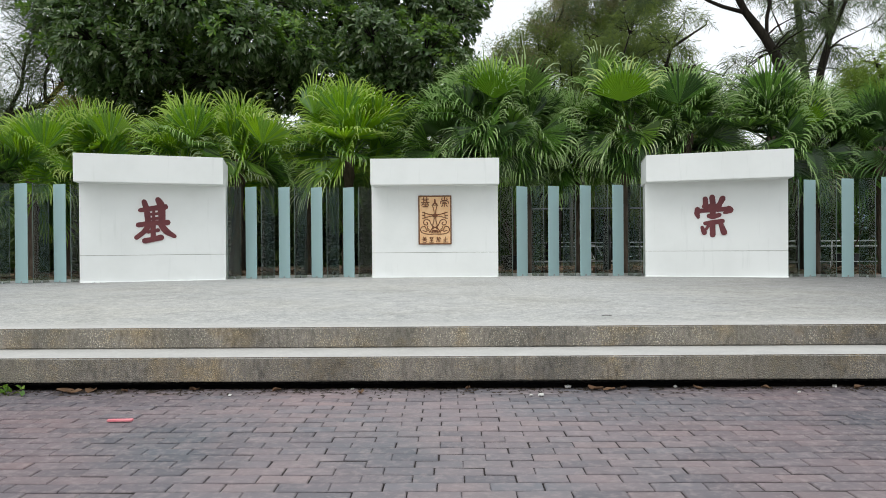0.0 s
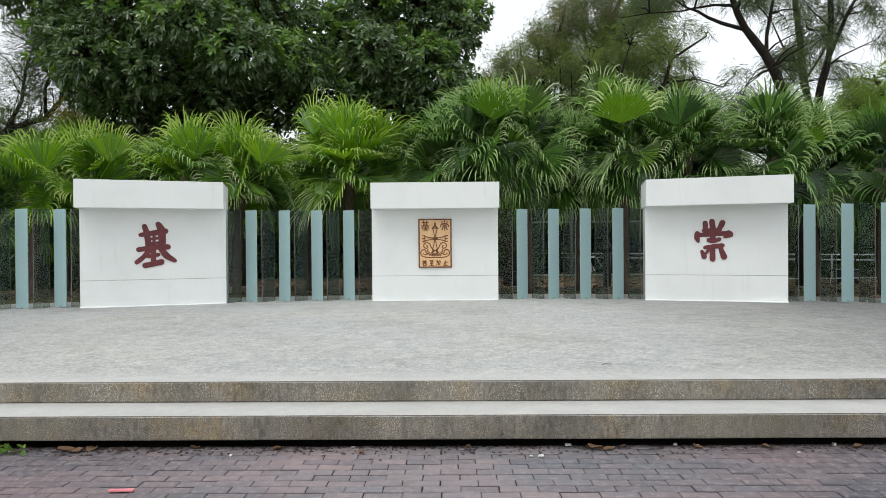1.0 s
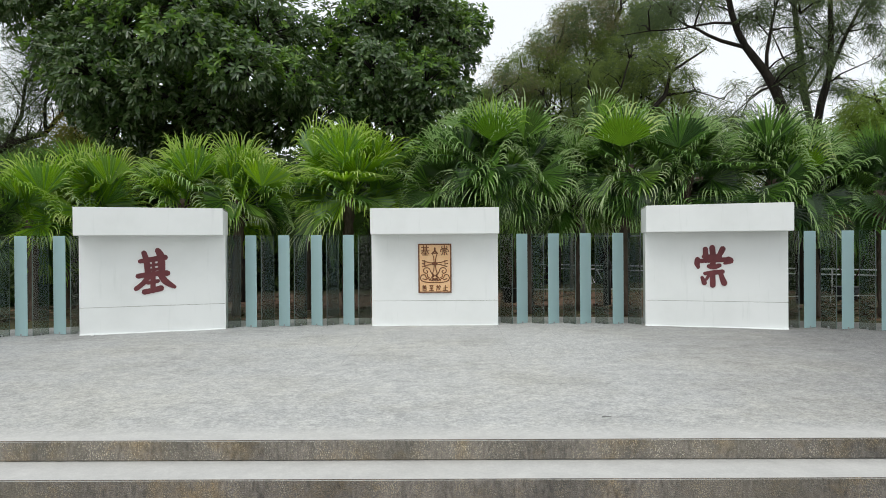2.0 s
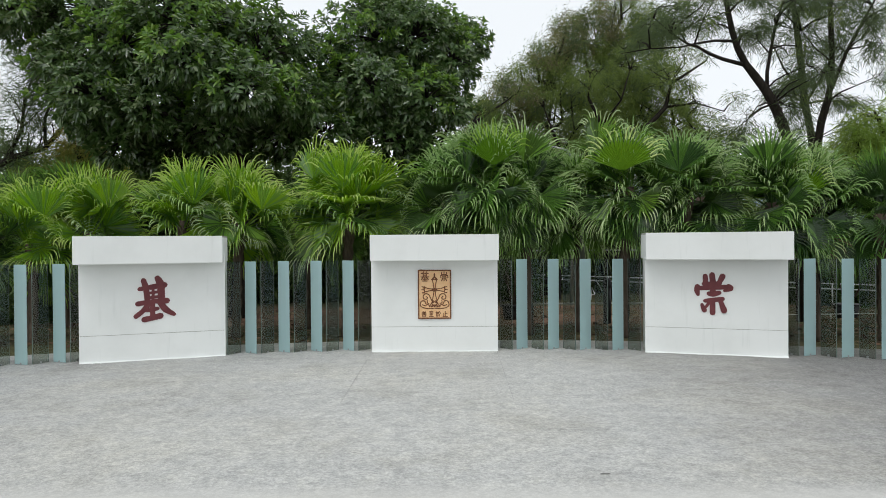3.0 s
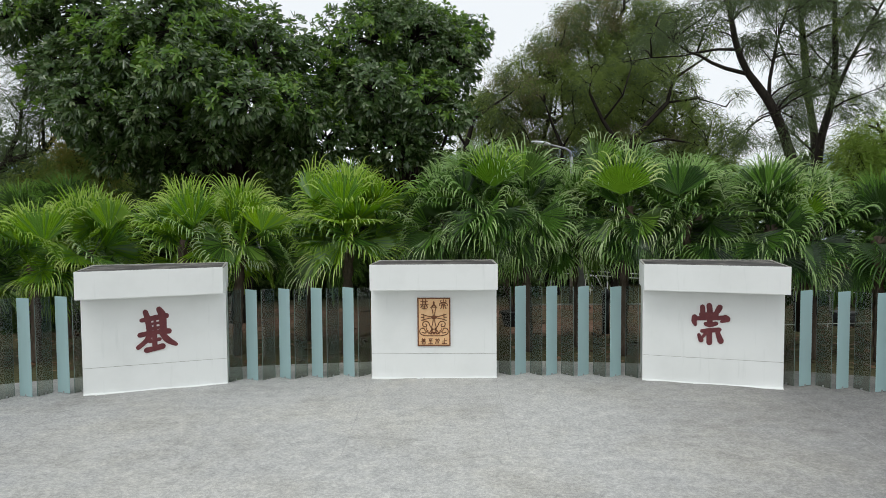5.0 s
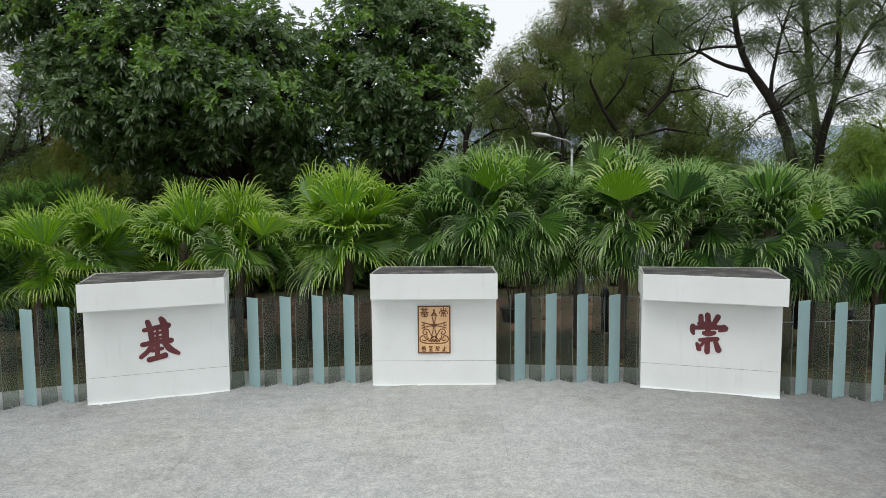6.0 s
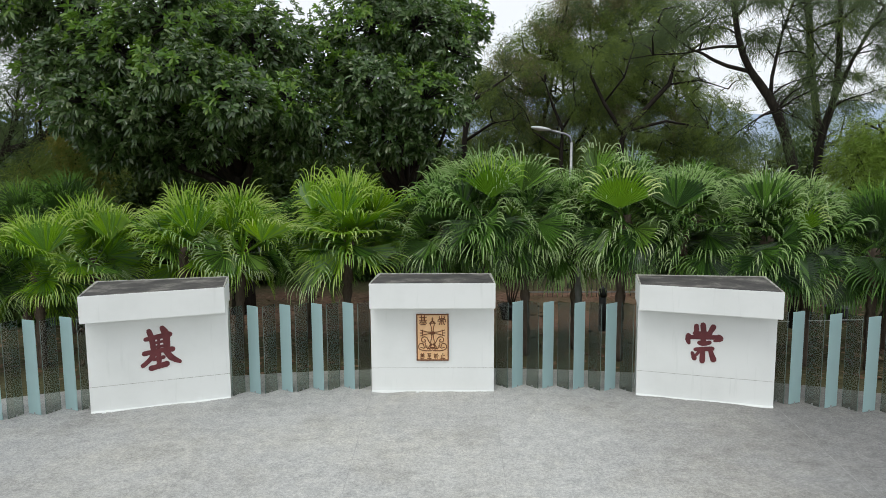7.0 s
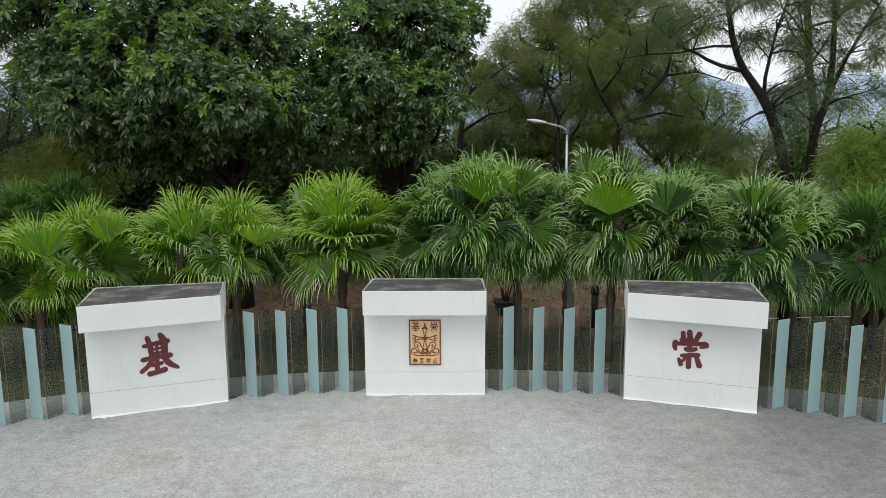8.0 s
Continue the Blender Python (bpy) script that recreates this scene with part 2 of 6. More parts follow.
WHITE, CAPPING, CONCRETE, AGGREGATE = white_paint(), capping(), concrete_top(), aggregate()
PAVER, PAVER_FIELD, JOINT_AND_SHADE, SOIL = paver(), paver_joined(), joint_and_shade(), soil()
FROSTED, GLASS, RED, PLATE = frosted(), clear_glass(), red_letter(), bronze_plate()
GLASS_EDGE = plain("polished_glass_edge", (0.10, 0.135, 0.12), (0.18, 0.23, 0.21), 6, 0.2)
RIM = plain("mossy_weathered_rim", (0.20, 0.20, 0.16), (0.52, 0.52, 0.47), 7, 0.9, 0, 0.2, 0.3)
RELIEF = plain("brown_relief", (0.135, 0.047, 0.017), (0.20, 0.074, 0.027), 20, 0.5)
SCORE = plain("scored_line", (0.30, 0.30, 0.29), (0.40, 0.40, 0.39), 9, 0.9, 0, 0.2)
GRIT = plain("dark_grit", (0.03, 0.026, 0.022), (0.10, 0.08, 0.065), 40, 0.95, 0, 0.1)
PINK = plain("pink_chalk", (0.75, 0.20, 0.24), (0.85, 0.30, 0.33), 30, 0.7)
SCRAP = plain("pale_scrap", (0.55, 0.54, 0.50), (0.75, 0.74, 0.70), 30, 0.8)
STEEL = plain("dull_steel", (0.35, 0.36, 0.36), (0.5, 0.5, 0.5), 12, 0.4, 0.8)
GREY_POST = plain("grey_cement_post", (0.20, 0.20, 0.19), (0.30, 0.30, 0.29), 5, 0.9, 0, 0.2, 0.3)
DARK_METAL = plain("dark_painted_metal", (0.015, 0.017, 0.018), (0.03, 0.03, 0.03), 10, 0.5)
WHITE_METAL = plain("white_painted_pipe", (0.62, 0.64, 0.64), (0.75, 0.76, 0.76), 10, 0.45)
PALM_GREEN = leaf("palm_frond_green", ((0.0, (0.055, 0.135, 0.010)), (0.4, (0.11, 0.235, 0.014)), (0.8, (0.19, 0.355, 0.02)), (1.0, (0.29, 0.45, 0.032))), 0.40, (0.36, 0.62, 0.016), 0.28, True, 0.5)
PALM_FRESH = leaf("palm_frond_fresh_green", ((0.0, (0.085, 0.195, 0.010)), (0.5, (0.105, 0.23, 0.012)), (1.0, (0.13, 0.26, 0.014))), 0.34, (0.24, 0.44, 0.014), 0.36, True, 0.35)
PALM_TIP_LIT = leaf("palm_frond_tip_lit", ((0.0, (0.27, 0.45, 0.05)), (0.6, (0.43, 0.60, 0.11)), (1.0, (0.62, 0.72, 0.28))), 0.3, (0.42, 0.64, 0.06), 0.28, True, 0.5)
PALM_DARK = leaf("palm_frond_deep_green", ((0.0, (0.05, 0.12, 0.026)), (0.4, (0.085, 0.19, 0.036)), (0.8, (0.135, 0.275, 0.046)), (1.0, (0.23, 0.40, 0.058))), 0.34, (0.25, 0.47, 0.06), 0.30, True, 0.5)
PALM_TIP_LIT_PALE = leaf("palm_frond_pale_tip_lit", ((0.0, (0.26, 0.44, 0.13)), (0.6, (0.43, 0.60, 0.24)), (1.0, (0.62, 0.73, 0.40))), 0.3, (0.36, 0.54, 0.17), 0.30, True, 0.5)
# dark bottle green, also the painted shade low in the crowns
PALM_SHADE = leaf("palm_frond_shade_green", ((0.0, (0.025, 0.062, 0.018)), (0.4, (0.04, 0.092, 0.022)), (0.8, (0.06, 0.125, 0.025)), (1.0, (0.10, 0.185, 0.03))), 0.26, (0.09, 0.18, 0.03), 0.28, True, 0.55)
PALM_DRY = leaf("palm_frond_dry", ((0.0, (0.16, 0.12, 0.06)), (1.0, (0.28, 0.21, 0.11))), 0.2, (0.2, 0.14, 0.06), 0.7, True)
BROAD = leaf("broad_leaf_dark", ((0.0, (0.030, 0.062, 0.020)), (0.5, (0.060, 0.118, 0.034)), (0.85, (0.125, 0.20, 0.068)), (1.0, (0.25, 0.30, 0.16))), 0.24, (0.18, 0.30, 0.07), 0.24, False, 0.75)
BROAD_NEW = leaf("broad_leaf_young", ((0.0, (0.065, 0.15, 0.022)), (0.6, (0.12, 0.24, 0.03)), (1.0, (0.22, 0.33, 0.06))), 0.30, (0.20, 0.36, 0.04), 0.26, False, 0.6)
NEEDLE = leaf("casuarina_needles", ((0.0, (0.078, 0.118, 0.028)), (0.5, (0.125, 0.18, 0.038)), (1.0, (0.205, 0.26, 0.066))), 0.40, (0.28, 0.38, 0.07), 0.6)
NEEDLE_DARK = leaf("casuarina_needles_dark", ((0.0, (0.048, 0.076, 0.032)), (0.5, (0.074, 0.11, 0.042)), (1.0, (0.11, 0.148, 0.058))), 0.36, (0.14, 0.20, 0.07), 0.6)
NEEDLE_BROWN = leaf("casuarina_needles_brown", ((0.0, (0.12, 0.105, 0.05)), (0.5, (0.16, 0.15, 0.068)), (1.0, (0.21, 0.21, 0.09))), 0.42, (0.27, 0.27, 0.11), 0.6)
NEEDLE_BRIGHT = leaf("casuarina_needles_bright", ((0.0, (0.12, 0.195, 0.036)), (0.5, (0.19, 0.285, 0.05)), (1.0, (0.30, 0.38, 0.085))), 0.45, (0.40, 0.56, 0.09), 0.6)
NEEDLE_GOLD = leaf("casuarina_needles_golden", ((0.0, (0.16, 0.17, 0.03)), (0.5, (0.25, 0.23, 0.045)), (1.0, (0.34, 0.28, 0.07))), 0.42, (0.42, 0.38, 0.08), 0.6)
SHRUB = leaf("shrub_leaf", ((0.0, (0.03, 0.065, 0.016)), (0.6, (0.055, 0.10, 0.024)), (1.0, (0.10, 0.14, 0.035))), 0.22, (0.1, 0.17, 0.03), 0.5)
SHRUB_OLIVE = leaf("olive_shrub_leaf", ((0.0, (0.07, 0.10, 0.02)), (0.6, (0.12, 0.15, 0.028)), (1.0, (0.19, 0.17, 0.05))), 0.3, (0.2, 0.22, 0.04), 0.5)
LITTER = leaf("fallen_leaf", ((0.0, (0.06, 0.03, 0.018)), (0.5, (0.16, 0.09, 0.05)), (0.9, (0.26, 0.17, 0.10)), (1.0, (0.10, 0.11, 0.04))), 0.05, (0.1, 0.06, 0.03), 0.7)
BARK_DARK, BARK_GREY = bark("dark_bark", (0.015, 0.012, 0.01), (0.045, 0.038, 0.03)), bark("grey_brown_bark", (0.028, 0.024, 0.02), (0.07, 0.06, 0.05))
PALM_BARK = bark("palm_trunk_fibre", (0.055, 0.042, 0.032), (0.17, 0.13, 0.10))
SEA = plain("grey_blue_water", (0.22, 0.28, 0.33), (0.26, 0.32, 0.37), 0.01, 0.3)
# distance haze is mixed into the hills' pale blue base colour
HILL = plain("haze_tinted_far_hill", (0.33, 0.41, 0.52), (0.38, 0.46, 0.56), 0.004, 1.0, 0, 0.0)


# ---- mesh helpers ----
def link_mesh(name, bm, material, parent=None, smooth=False):
    me = bpy.data.meshes.new(name)
    bm.normal_update()
    bm.to_mesh(me)
    bm.free()
    for mt in material if isinstance(material, (list, tuple)) else [material]:
        me.materials.append(mt)
    if smooth:
        me.polygons.foreach_set("use_smooth", [True] * len(me.polygons))
    ob = new(name, me)
    if parent is not None:
        ob.parent = parent
    return ob


def part(name, bm, material, parent, label="", smooth=False):
    return tagged(link_mesh(name, bm, material, parent, smooth), label)


def raw(name, verts, faces, material, parent=None, smooth=False, slots=None):
    me = bpy.data.meshes.new(name)
    me.from_pydata(verts, [], faces)
    for mt in material if isinstance(material, (list, tuple)) else [material]:
        me.materials.append(mt)
    if slots is not None:
        me.polygons.foreach_set("material_index", slots)
    if smooth:
        me.polygons.foreach_set("use_smooth", [True] * len(me.polygons))
    ob = new(name, me)
    if parent is not None:
        ob.parent = parent
    return ob


def empty(name, x, y, z, rz=0.0):
    ob = new(name)
    ob.empty_display_size = 0.2
    ob.matrix_basis = pose(x, y, z, 0, 0, rz)
    return ob


def prism(bm, outline, z0, z1):
    """An upright solid over a plan outline (anticlockwise)."""
    lo = [bm.verts.new((x, y, z0)) for x, y in outline]
    hi = [bm.verts.new((x, y, z1)) for x, y in outline]
    n = len(outline)
    bm.faces.new(hi)
    bm.faces.new(lo[::-1])
    for k in range(n):
        bm.faces.new((lo[k], lo[(k + 1) % n], hi[(k + 1) % n], hi[k]))


def box(bm, x0, x1, y0, y1, z0, z1):
    prism(bm, [(x0, y0), (x1, y0), (x1, y1), (x0, y1)], z0, z1)


def bevel(bm, width, segments=2):
    bmesh.ops.bevel(bm, geom=list(bm.edges), offset=width, segments=segments, profile=0.6, affect="EDGES")


def tube_data(points, radii, sides=7):
    """Vertices and faces of a tapering tube along points."""
    verts, faces = [], []
    pts = [Vector(p) for p in points]
    for k, p in enumerate(pts):
        d = (pts[min(k + 1, len(pts) - 1)] - pts[max(k - 1, 0)]).normalized()
        u = d.orthogonal().normalized() if abs(d.z) < 0.99 else Vector((1, 0, 0))
        u = (Vector((0, 0, 1)).cross(d)).normalized() if abs(d.z) < 0.99 else u
        v = d.cross(u)
        for s in range(sides):
            a = 2 * math.pi * s / sides
            verts.append(p + (u * math.cos(a) + v * math.sin(a)) * radii[k])
    for k in range(len(pts) - 1):
        for s in range(sides):
            a, b = k * sides + s, k * sides + (s + 1) % sides
            faces.append((a, b, b + sides, a + sides))
    faces.append(tuple(range(sides))[::-1])
    faces.append(tuple(range((len(pts) - 1) * sides, len(pts) * sides)))
    return verts, faces


def tube(bm, points, radii, sides=8):
    if isinstance(radii, (int, float)):
        radii = [radii] * len(points)
    v, f = tube_data(points, radii, sides)
    vs = [bm.verts.new(p) for p in v]
    for face in f:
        bm.faces.new([vs[i] for i in face])


def stroke(bm, points, widths, depth=0.02, y=0.0):
    """A raised brush stroke on the plane y, its ends rounded, its width swelling from point to point."""
    pts = [Vector((p[0], p[1])) for p in points]
    fine, wide = [], []
    n = len(pts)
    for k in range(n - 1):
        p0, p1, p2, p3 = pts[max(k - 1, 0)], pts[k], pts[k + 1], pts[min(k + 2, n - 1)]
        for s in range(6):
            t = s / 6
            fine.append(0.5 * (2 * p1 + (p2 - p0) * t + (2 * p0 - 5 * p1 + 4 * p2 - p3) * t * t + (3 * p1 - p0 - 3 * p2 + p3) * t ** 3))
            wide.append(widths[k] * (1 - t) + widths[k + 1] * t)
    fine.append(pts[-1])
    wide.append(widths[-1])
    left, right = [], []
    for k, p in enumerate(fine):
        d = (fine[min(k + 1, len(fine) - 1)] - fine[max(k - 1, 0)]).normalized()
        nrm = Vector((-d.y, d.x))
        left.append(p + nrm * wide[k] / 2)
        right.append(p - nrm * wide[k] / 2)
    d0, d1 = (fine[1] - fine[0]).normalized(), (fine[-1] - fine[-2]).normalized()
    cap0 = [fine[0] + (Vector((-d0.y, d0.x)) * math.cos(a) - d0 * math.sin(a)) * wide[0] / 2 for a in (2.36, 1.57, 0.79)]
    cap1 = [fine[-1] + (Vector((-d1.y, d1.x)) * math.cos(a) + d1 * math.sin(a)) * wide[-1] / 2 for a in (0.79, 1.57, 2.36)]
    ring = left + cap1 + right[::-1] + cap0
    lo = [bm.verts.new((p.x, y, p.y)) for p in ring]
    hi = [bm.verts.new((p.x, y - depth, p.y)) for p in ring]
    bm.faces.new(hi) if len(hi) > 2 else None
    m = len(ring)
    for k in range(m):
        bm.faces.new((lo[k], lo[(k + 1) % m], hi[(k + 1) % m], hi[k]))


# ---- ground, pavement, platform ----
ARC_X, ARC_Y = 0.25, -4.38       # centre of the fence's arc
FENCE_R, BACK_R = 16.3, 17.35
PAVE_Z = -0.38


def arc_y(x, r):
    return ARC_Y + math.sqrt(max(r * r - (x - ARC_X) ** 2, 0.0))


def arc_turn(x, r):
    """Degrees by which the arc's tangent is turned at x."""
    return -math.degrees(math.asin((x - ARC_X) / r))


def floor_height(y):
    """The platform falls slightly towards its front edge."""
    return -0.022 * (11.5 - y) / 6.6


def ground_height(x, y):
    t = min(max((y - 6.0) / 3.0, 0), 1)
    z = -0.43 + 0.40 * t * t * (3 - 2 * t)
    far = max(0.0, y - 14)
    if y > 10:
        z += 0.05 * noise.noise((x * 0.5, y * 0.5, 0)) + 0.02 * noise.noise((x * 2, y * 2, 4)) - 0.03
    if far:
        z -= min(far, 16) * 0.012 + 9.0 * min(max((y - 31) / 25, 0), 1)
    return z


def build_ground():
    xs = sorted({*np.round(np.arange(-18, 18.1, 0.6), 2), *(-3000, -900, -300, -120, -60, -34, -25, 25, 34, 60, 120, 300, 900, 3000)})
    ys = sorted({*np.round(np.arange(-2, 30.1, 0.6), 2), *(-3000, -900, -300, -120, -50, -20, -8, 32, 34, 36, 40, 45, 50, 56, 60, 90, 150, 300, 900, 3000)})
    verts = [(float(x), float(y), ground_height(float(x), float(y))) for y in ys for x in xs]
    w = len(xs)
    faces = [(j * w + i, j * w + i + 1, (j + 1) * w + i + 1, (j + 1) * w + i) for j in range(len(ys) - 1) for i in range(w - 1)]
    ob = raw("ground", verts, faces, SOIL, smooth=True)
    tagged(ob, "brown leaf-littered soil with patches of thin grass", "ground", kind="structure")


def build_platform():
    front, low_front = 4.90, 4.51
    xs = [-14.6 + 29.2 * k / 60 for k in range(61)]
    outline = [(-14.6, front), (14.8, front)] + [(x, max(arc_y(x, BACK_R), front + 0.05)) for x in xs[::-1]]
    bm = bmesh.new()
    prism(bm, outline, -0.163, 0.0)
    for v in bm.verts:
        if v.co.z > -0.1:
            v.co.z = floor_height(v.co.y)
    edges = [e for e in bm.edges if all(abs(v.co.y - front) < 0.01 for v in e.verts) and abs(e.verts[0].co.z - e.verts[1].co.z) < 0.01]
    bmesh.ops.bevel(bm, geom=edges, offset=0.008, segments=2, affect="EDGES")
    ob = link_mesh("platform", bm, [CONCRETE, AGGREGATE])
    for p in ob.data.polygons:
        p.material_index = 0 if p.normal.z > 0.6 else 1
    tagged(ob, "raised grey washed-concrete platform with pebbled front edge", "platform", kind="structure")
    bm = bmesh.new()
    box(bm, -14.6, 14.8, low_front, 6.2, -0.320, -0.165)
    edges = [e for e in bm.edges if all(abs(v.co.y - low_front) < 0.01 for v in e.verts) and abs(e.verts[0].co.z - e.verts[1].co.z) < 0.01]
    bmesh.ops.bevel(bm, geom=edges, offset=0.008, segments=2, affect="EDGES")
    ob = link_mesh("step", bm, [CONCRETE, AGGREGATE])
    for p in ob.data.polygons:
        p.material_index = 0 if p.normal.z > 0.6 else 1
    tagged(ob, "long concrete step with exposed pebble riser", "step", kind="structure")
    # the footing's near-black colour stands in for the shadow under the step
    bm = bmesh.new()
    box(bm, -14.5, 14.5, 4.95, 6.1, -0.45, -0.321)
    tagged(link_mesh("step_footing", bm, JOINT_AND_SHADE), "recessed cement footing below the step, coloured near black for its shadow", "footing", kind="structure")
    # scored joints in the platform, drawing in slightly towards the front
    for x in (-7.7, -5.45, -3.30, -1.19, 0.83, 3.05, 5.2, 7.4):
        p = Vector((x, arc_y(x, FENCE_R) - 0.1, 0))
        d = Vector((-x * 0.0125, -1, 0)).normalized()
        end = p + d * 3.8
        s = Vector((d.y, -d.x, 0)) * 0.003
        bm = bmesh.new()
        vs = [bm.verts.new(q + Vector((0, 0, floor_height(q.y) + 0.0035))) for q in (p - s, end - s, end + s, p + s)]
        f = bm.faces.new(vs)
        if f.normal.z < 0:
            f.normal_flip()
        bm.normal_update()
        if bm.faces[:][0].normal.z < 0:
            bmesh.ops.reverse_faces(bm, faces=bm.faces[:])
        tagged(link_mesh("floor_joint", bm, SCORE), "thin scored joint in the concrete floor", "joint", kind="structure")


def build_water():
    bm = bmesh.new()
    vs = [bm.verts.new(p) for p in ((-3000, 75, -7.0), (3000, 75, -7.0), (3000, 2900, -7.0), (-3000, 2900, -7.0))]
    bm.faces.new(vs)
    tagged(link_mesh("water", bm, SEA), "distant flat grey-blue water below the hills", "water", kind="structure")


build_ground()
build_water()
build_platform()


# ---- the three white walls ----
def build_wall(front, back, cap_front, cap_back, label):
    """front, back, cap_front, cap_back: pairs of plan points, from -x to +x."""
    mid = (Vector(front[0]) + Vector(front[1])) / 2
    wall = empty("sign_wall", mid.x, mid.y, 0)
    tagged(wall, label, "wall")
    inv = Matrix.Translation((-mid.x, -mid.y, 0))

    def solid(name, f, b, z0, z1, mat, width, text="", under=None):
        bm = bmesh.new()
        prism(bm, [f[0], f[1], b[1], b[0]], z0, z1)
        bmesh.ops.transform(bm, matrix=inv, verts=bm.verts)
        bevel(bm, width)
        return part(name, bm, mat, under or wall, text)

    def grow(f, b, d):
        (a, c), (e, g) = f, b
        u = (Vector(c) - Vector(a)).normalized()
        n = Vector((u.y, -u.x))
        return ([tuple(Vector(a) + n * d - u * d), tuple(Vector(c) + n * d + u * d)], [tuple(Vector(e) - n * d - u * d), tuple(Vector(g) - n * d + u * d)])

    f1, b1 = grow(front, back, -0.007)
    solid("plinth", front, back, -0.012, 0.398, WHITE, 0.003, "white plinth course below a groove")
    solid("groove", f1, b1, 0.38, 0.42, RIM, 0.002, "shadowed groove above the plinth")
    solid("body", front, back, 0.404, 1.60, WHITE, 0.003)
    cap = solid("cap", cap_front, cap_back, 1.472, 1.868, WHITE, 0.012, "heavy white overhanging cap")
    f2, b2 = grow(cap_front, cap_back, -0.045)
    f2 = grow(f2, b2, 0.0)[0]
    lip = [tuple(Vector(p).lerp(Vector(q), 0.6)) for p, q in zip(f2, cap_front)]
    solid("cap_top", lip, b2, 1.84, 1.874, CAPPING, 0.002, "blackened weathered cement top", cap)
    solid("rim", cap_front, lip, 1.862, 1.884, WHITE, 0.004, "thin white front rim", cap)
    solid("rim", b2, cap_back, 1.862, 1.886, RIM, 0.004, "mossy grey rim", cap)
    for k in (0, 1):
        strip = [(cap_front[k], lip[k]), (cap_back[k], b2[k])]
        (p, q), (s, r) = (strip if k == 0 else [w[::-1] for w in strip])
        solid("rim", (tuple(Vector(p).lerp(Vector(s), 0.012)), tuple(Vector(q).lerp(Vector(r), 0.012))), (tuple(Vector(p).lerp(Vector(s), 0.965)), tuple(Vector(q).lerp(Vector(r), 0.998))), 1.862, 1.885, RIM, 0.003, "mossy grey rim", cap)
    rng = random.Random(int(mid.x * 10) + 90)
    a, b = (Vector(p) - mid for p in front)
    u = (b - a).normalized()
    n = Vector((u.y, -u.x))
    z = floor_height(mid.y)
    count = 46
    verts, faces = [], []
    for k in range(count + 1):
        p = a.lerp(b, k / count)
        reach = 0.016 + 0.105 * max(0.0, noise.noise((p.x * 1.7 + mid.x, 3, 1)) + 0.08) + rng.uniform(0, 0.010)
        rise = 0.006 + 0.022 * max(0.0, noise.noise((p.x * 3.3, mid.x, 7))) + rng.uniform(0, 0.004)
        q = p + n * reach
        h = p + n * reach * 0.45
        verts += [(p.x, p.y, z + rise + 0.004), (h.x, h.y, z + rise * 0.7), (q.x, q.y, z + 0.001)]
    for k in range(count):
        o = k * 3
        faces += [(o, o + 1, o + 4, o + 3), (o + 1, o + 2, o + 5, o + 4)]
    tagged(raw("plaster_spill", verts, faces, WHITE, wall, True), "ragged plaster spilt along the foot")
    return wall, front


LEFT = ([(-5.41, 10.60), (-3.47, 11.35)], [(-5.78, 11.60), (-3.66, 12.05)], [(-5.325, 10.27), (-3.405, 11.03)], [(-5.72, 11.62), (-3.66, 12.10)])
MID = ([(-1.195, 11.648), (0.845, 11.648)], [(-1.13, 12.33), (0.82, 12.33)], [(-1.178, 11.315), (0.848, 11.315)], [(-1.13, 12.35), (0.83, 12.35)])
RIGHT = ([(3.17, 11.49), (5.135, 10.854)], [(3.30, 12.12), (5.42, 11.85)], [(3.10, 11.17), (5.045, 10.465)], [(3.28, 12.16), (5.38, 11.92)])
build_wall(*LEFT, "white painted wall with overhanging cap and red character")
build_wall(*MID, "white painted wall with overhanging cap and brown crest plaque")
build_wall(*RIGHT, "white painted wall with overhanging cap and one red character")


def on_wall(front, along, z):
    """The pose of a thing on a wall's face: x along the wall, y into it."""
    a, b = Vector(front[0]), Vector(front[1])
    p = a.lerp(b, along)
    return pose(p.x, p.y, z, 0, 0, math.degrees(math.atan2(b.y - a.y, b.x - a.x)))


def character(name, label, strokes, centre, unit, m):
    ob = empty(name, 0, 0, 0)
    ob.matrix_basis = m
    for k, (pts, ws) in enumerate(strokes):
        bm = bmesh.new()
        stroke(bm, [((x - centre[0]) * unit, (centre[1] - y) * unit) for x, y in pts], [w * unit * 1.15 for w in ws], 0.009 + 0.0005 * k, 0.002)
        part("stroke", bm, RED, ob)
    return tagged(ob, label, "lettering")


JI = [
    ([(86, 46), (98, 90), (106, 165)], [24, 27, 26]),
    ([(156, 34), (172, 70), (176, 150)], [26, 36, 30]),
    ([(66, 92), (120, 83), (192, 72)], [20, 24, 28]),
    ([(105, 116), (168, 108)], [13, 13]),
    ([(105, 141), (168, 134)], [14, 14]),
    ([(134, 90), (133, 150)], [13, 14]),
    ([(56, 172), (130, 161), (204, 158)], [24, 22, 27]),
    ([(110, 172), (82, 210), (46, 240)], [27, 22, 22]),
    ([(166, 162), (196, 205), (240, 234)], [26, 31, 18]),
    ([(131, 170), (130, 252)], [22, 24]),
    ([(104, 209), (156, 200)], [18, 18]),
    ([(88, 258), (130, 250), (170, 240)], [27, 24, 29]),
]
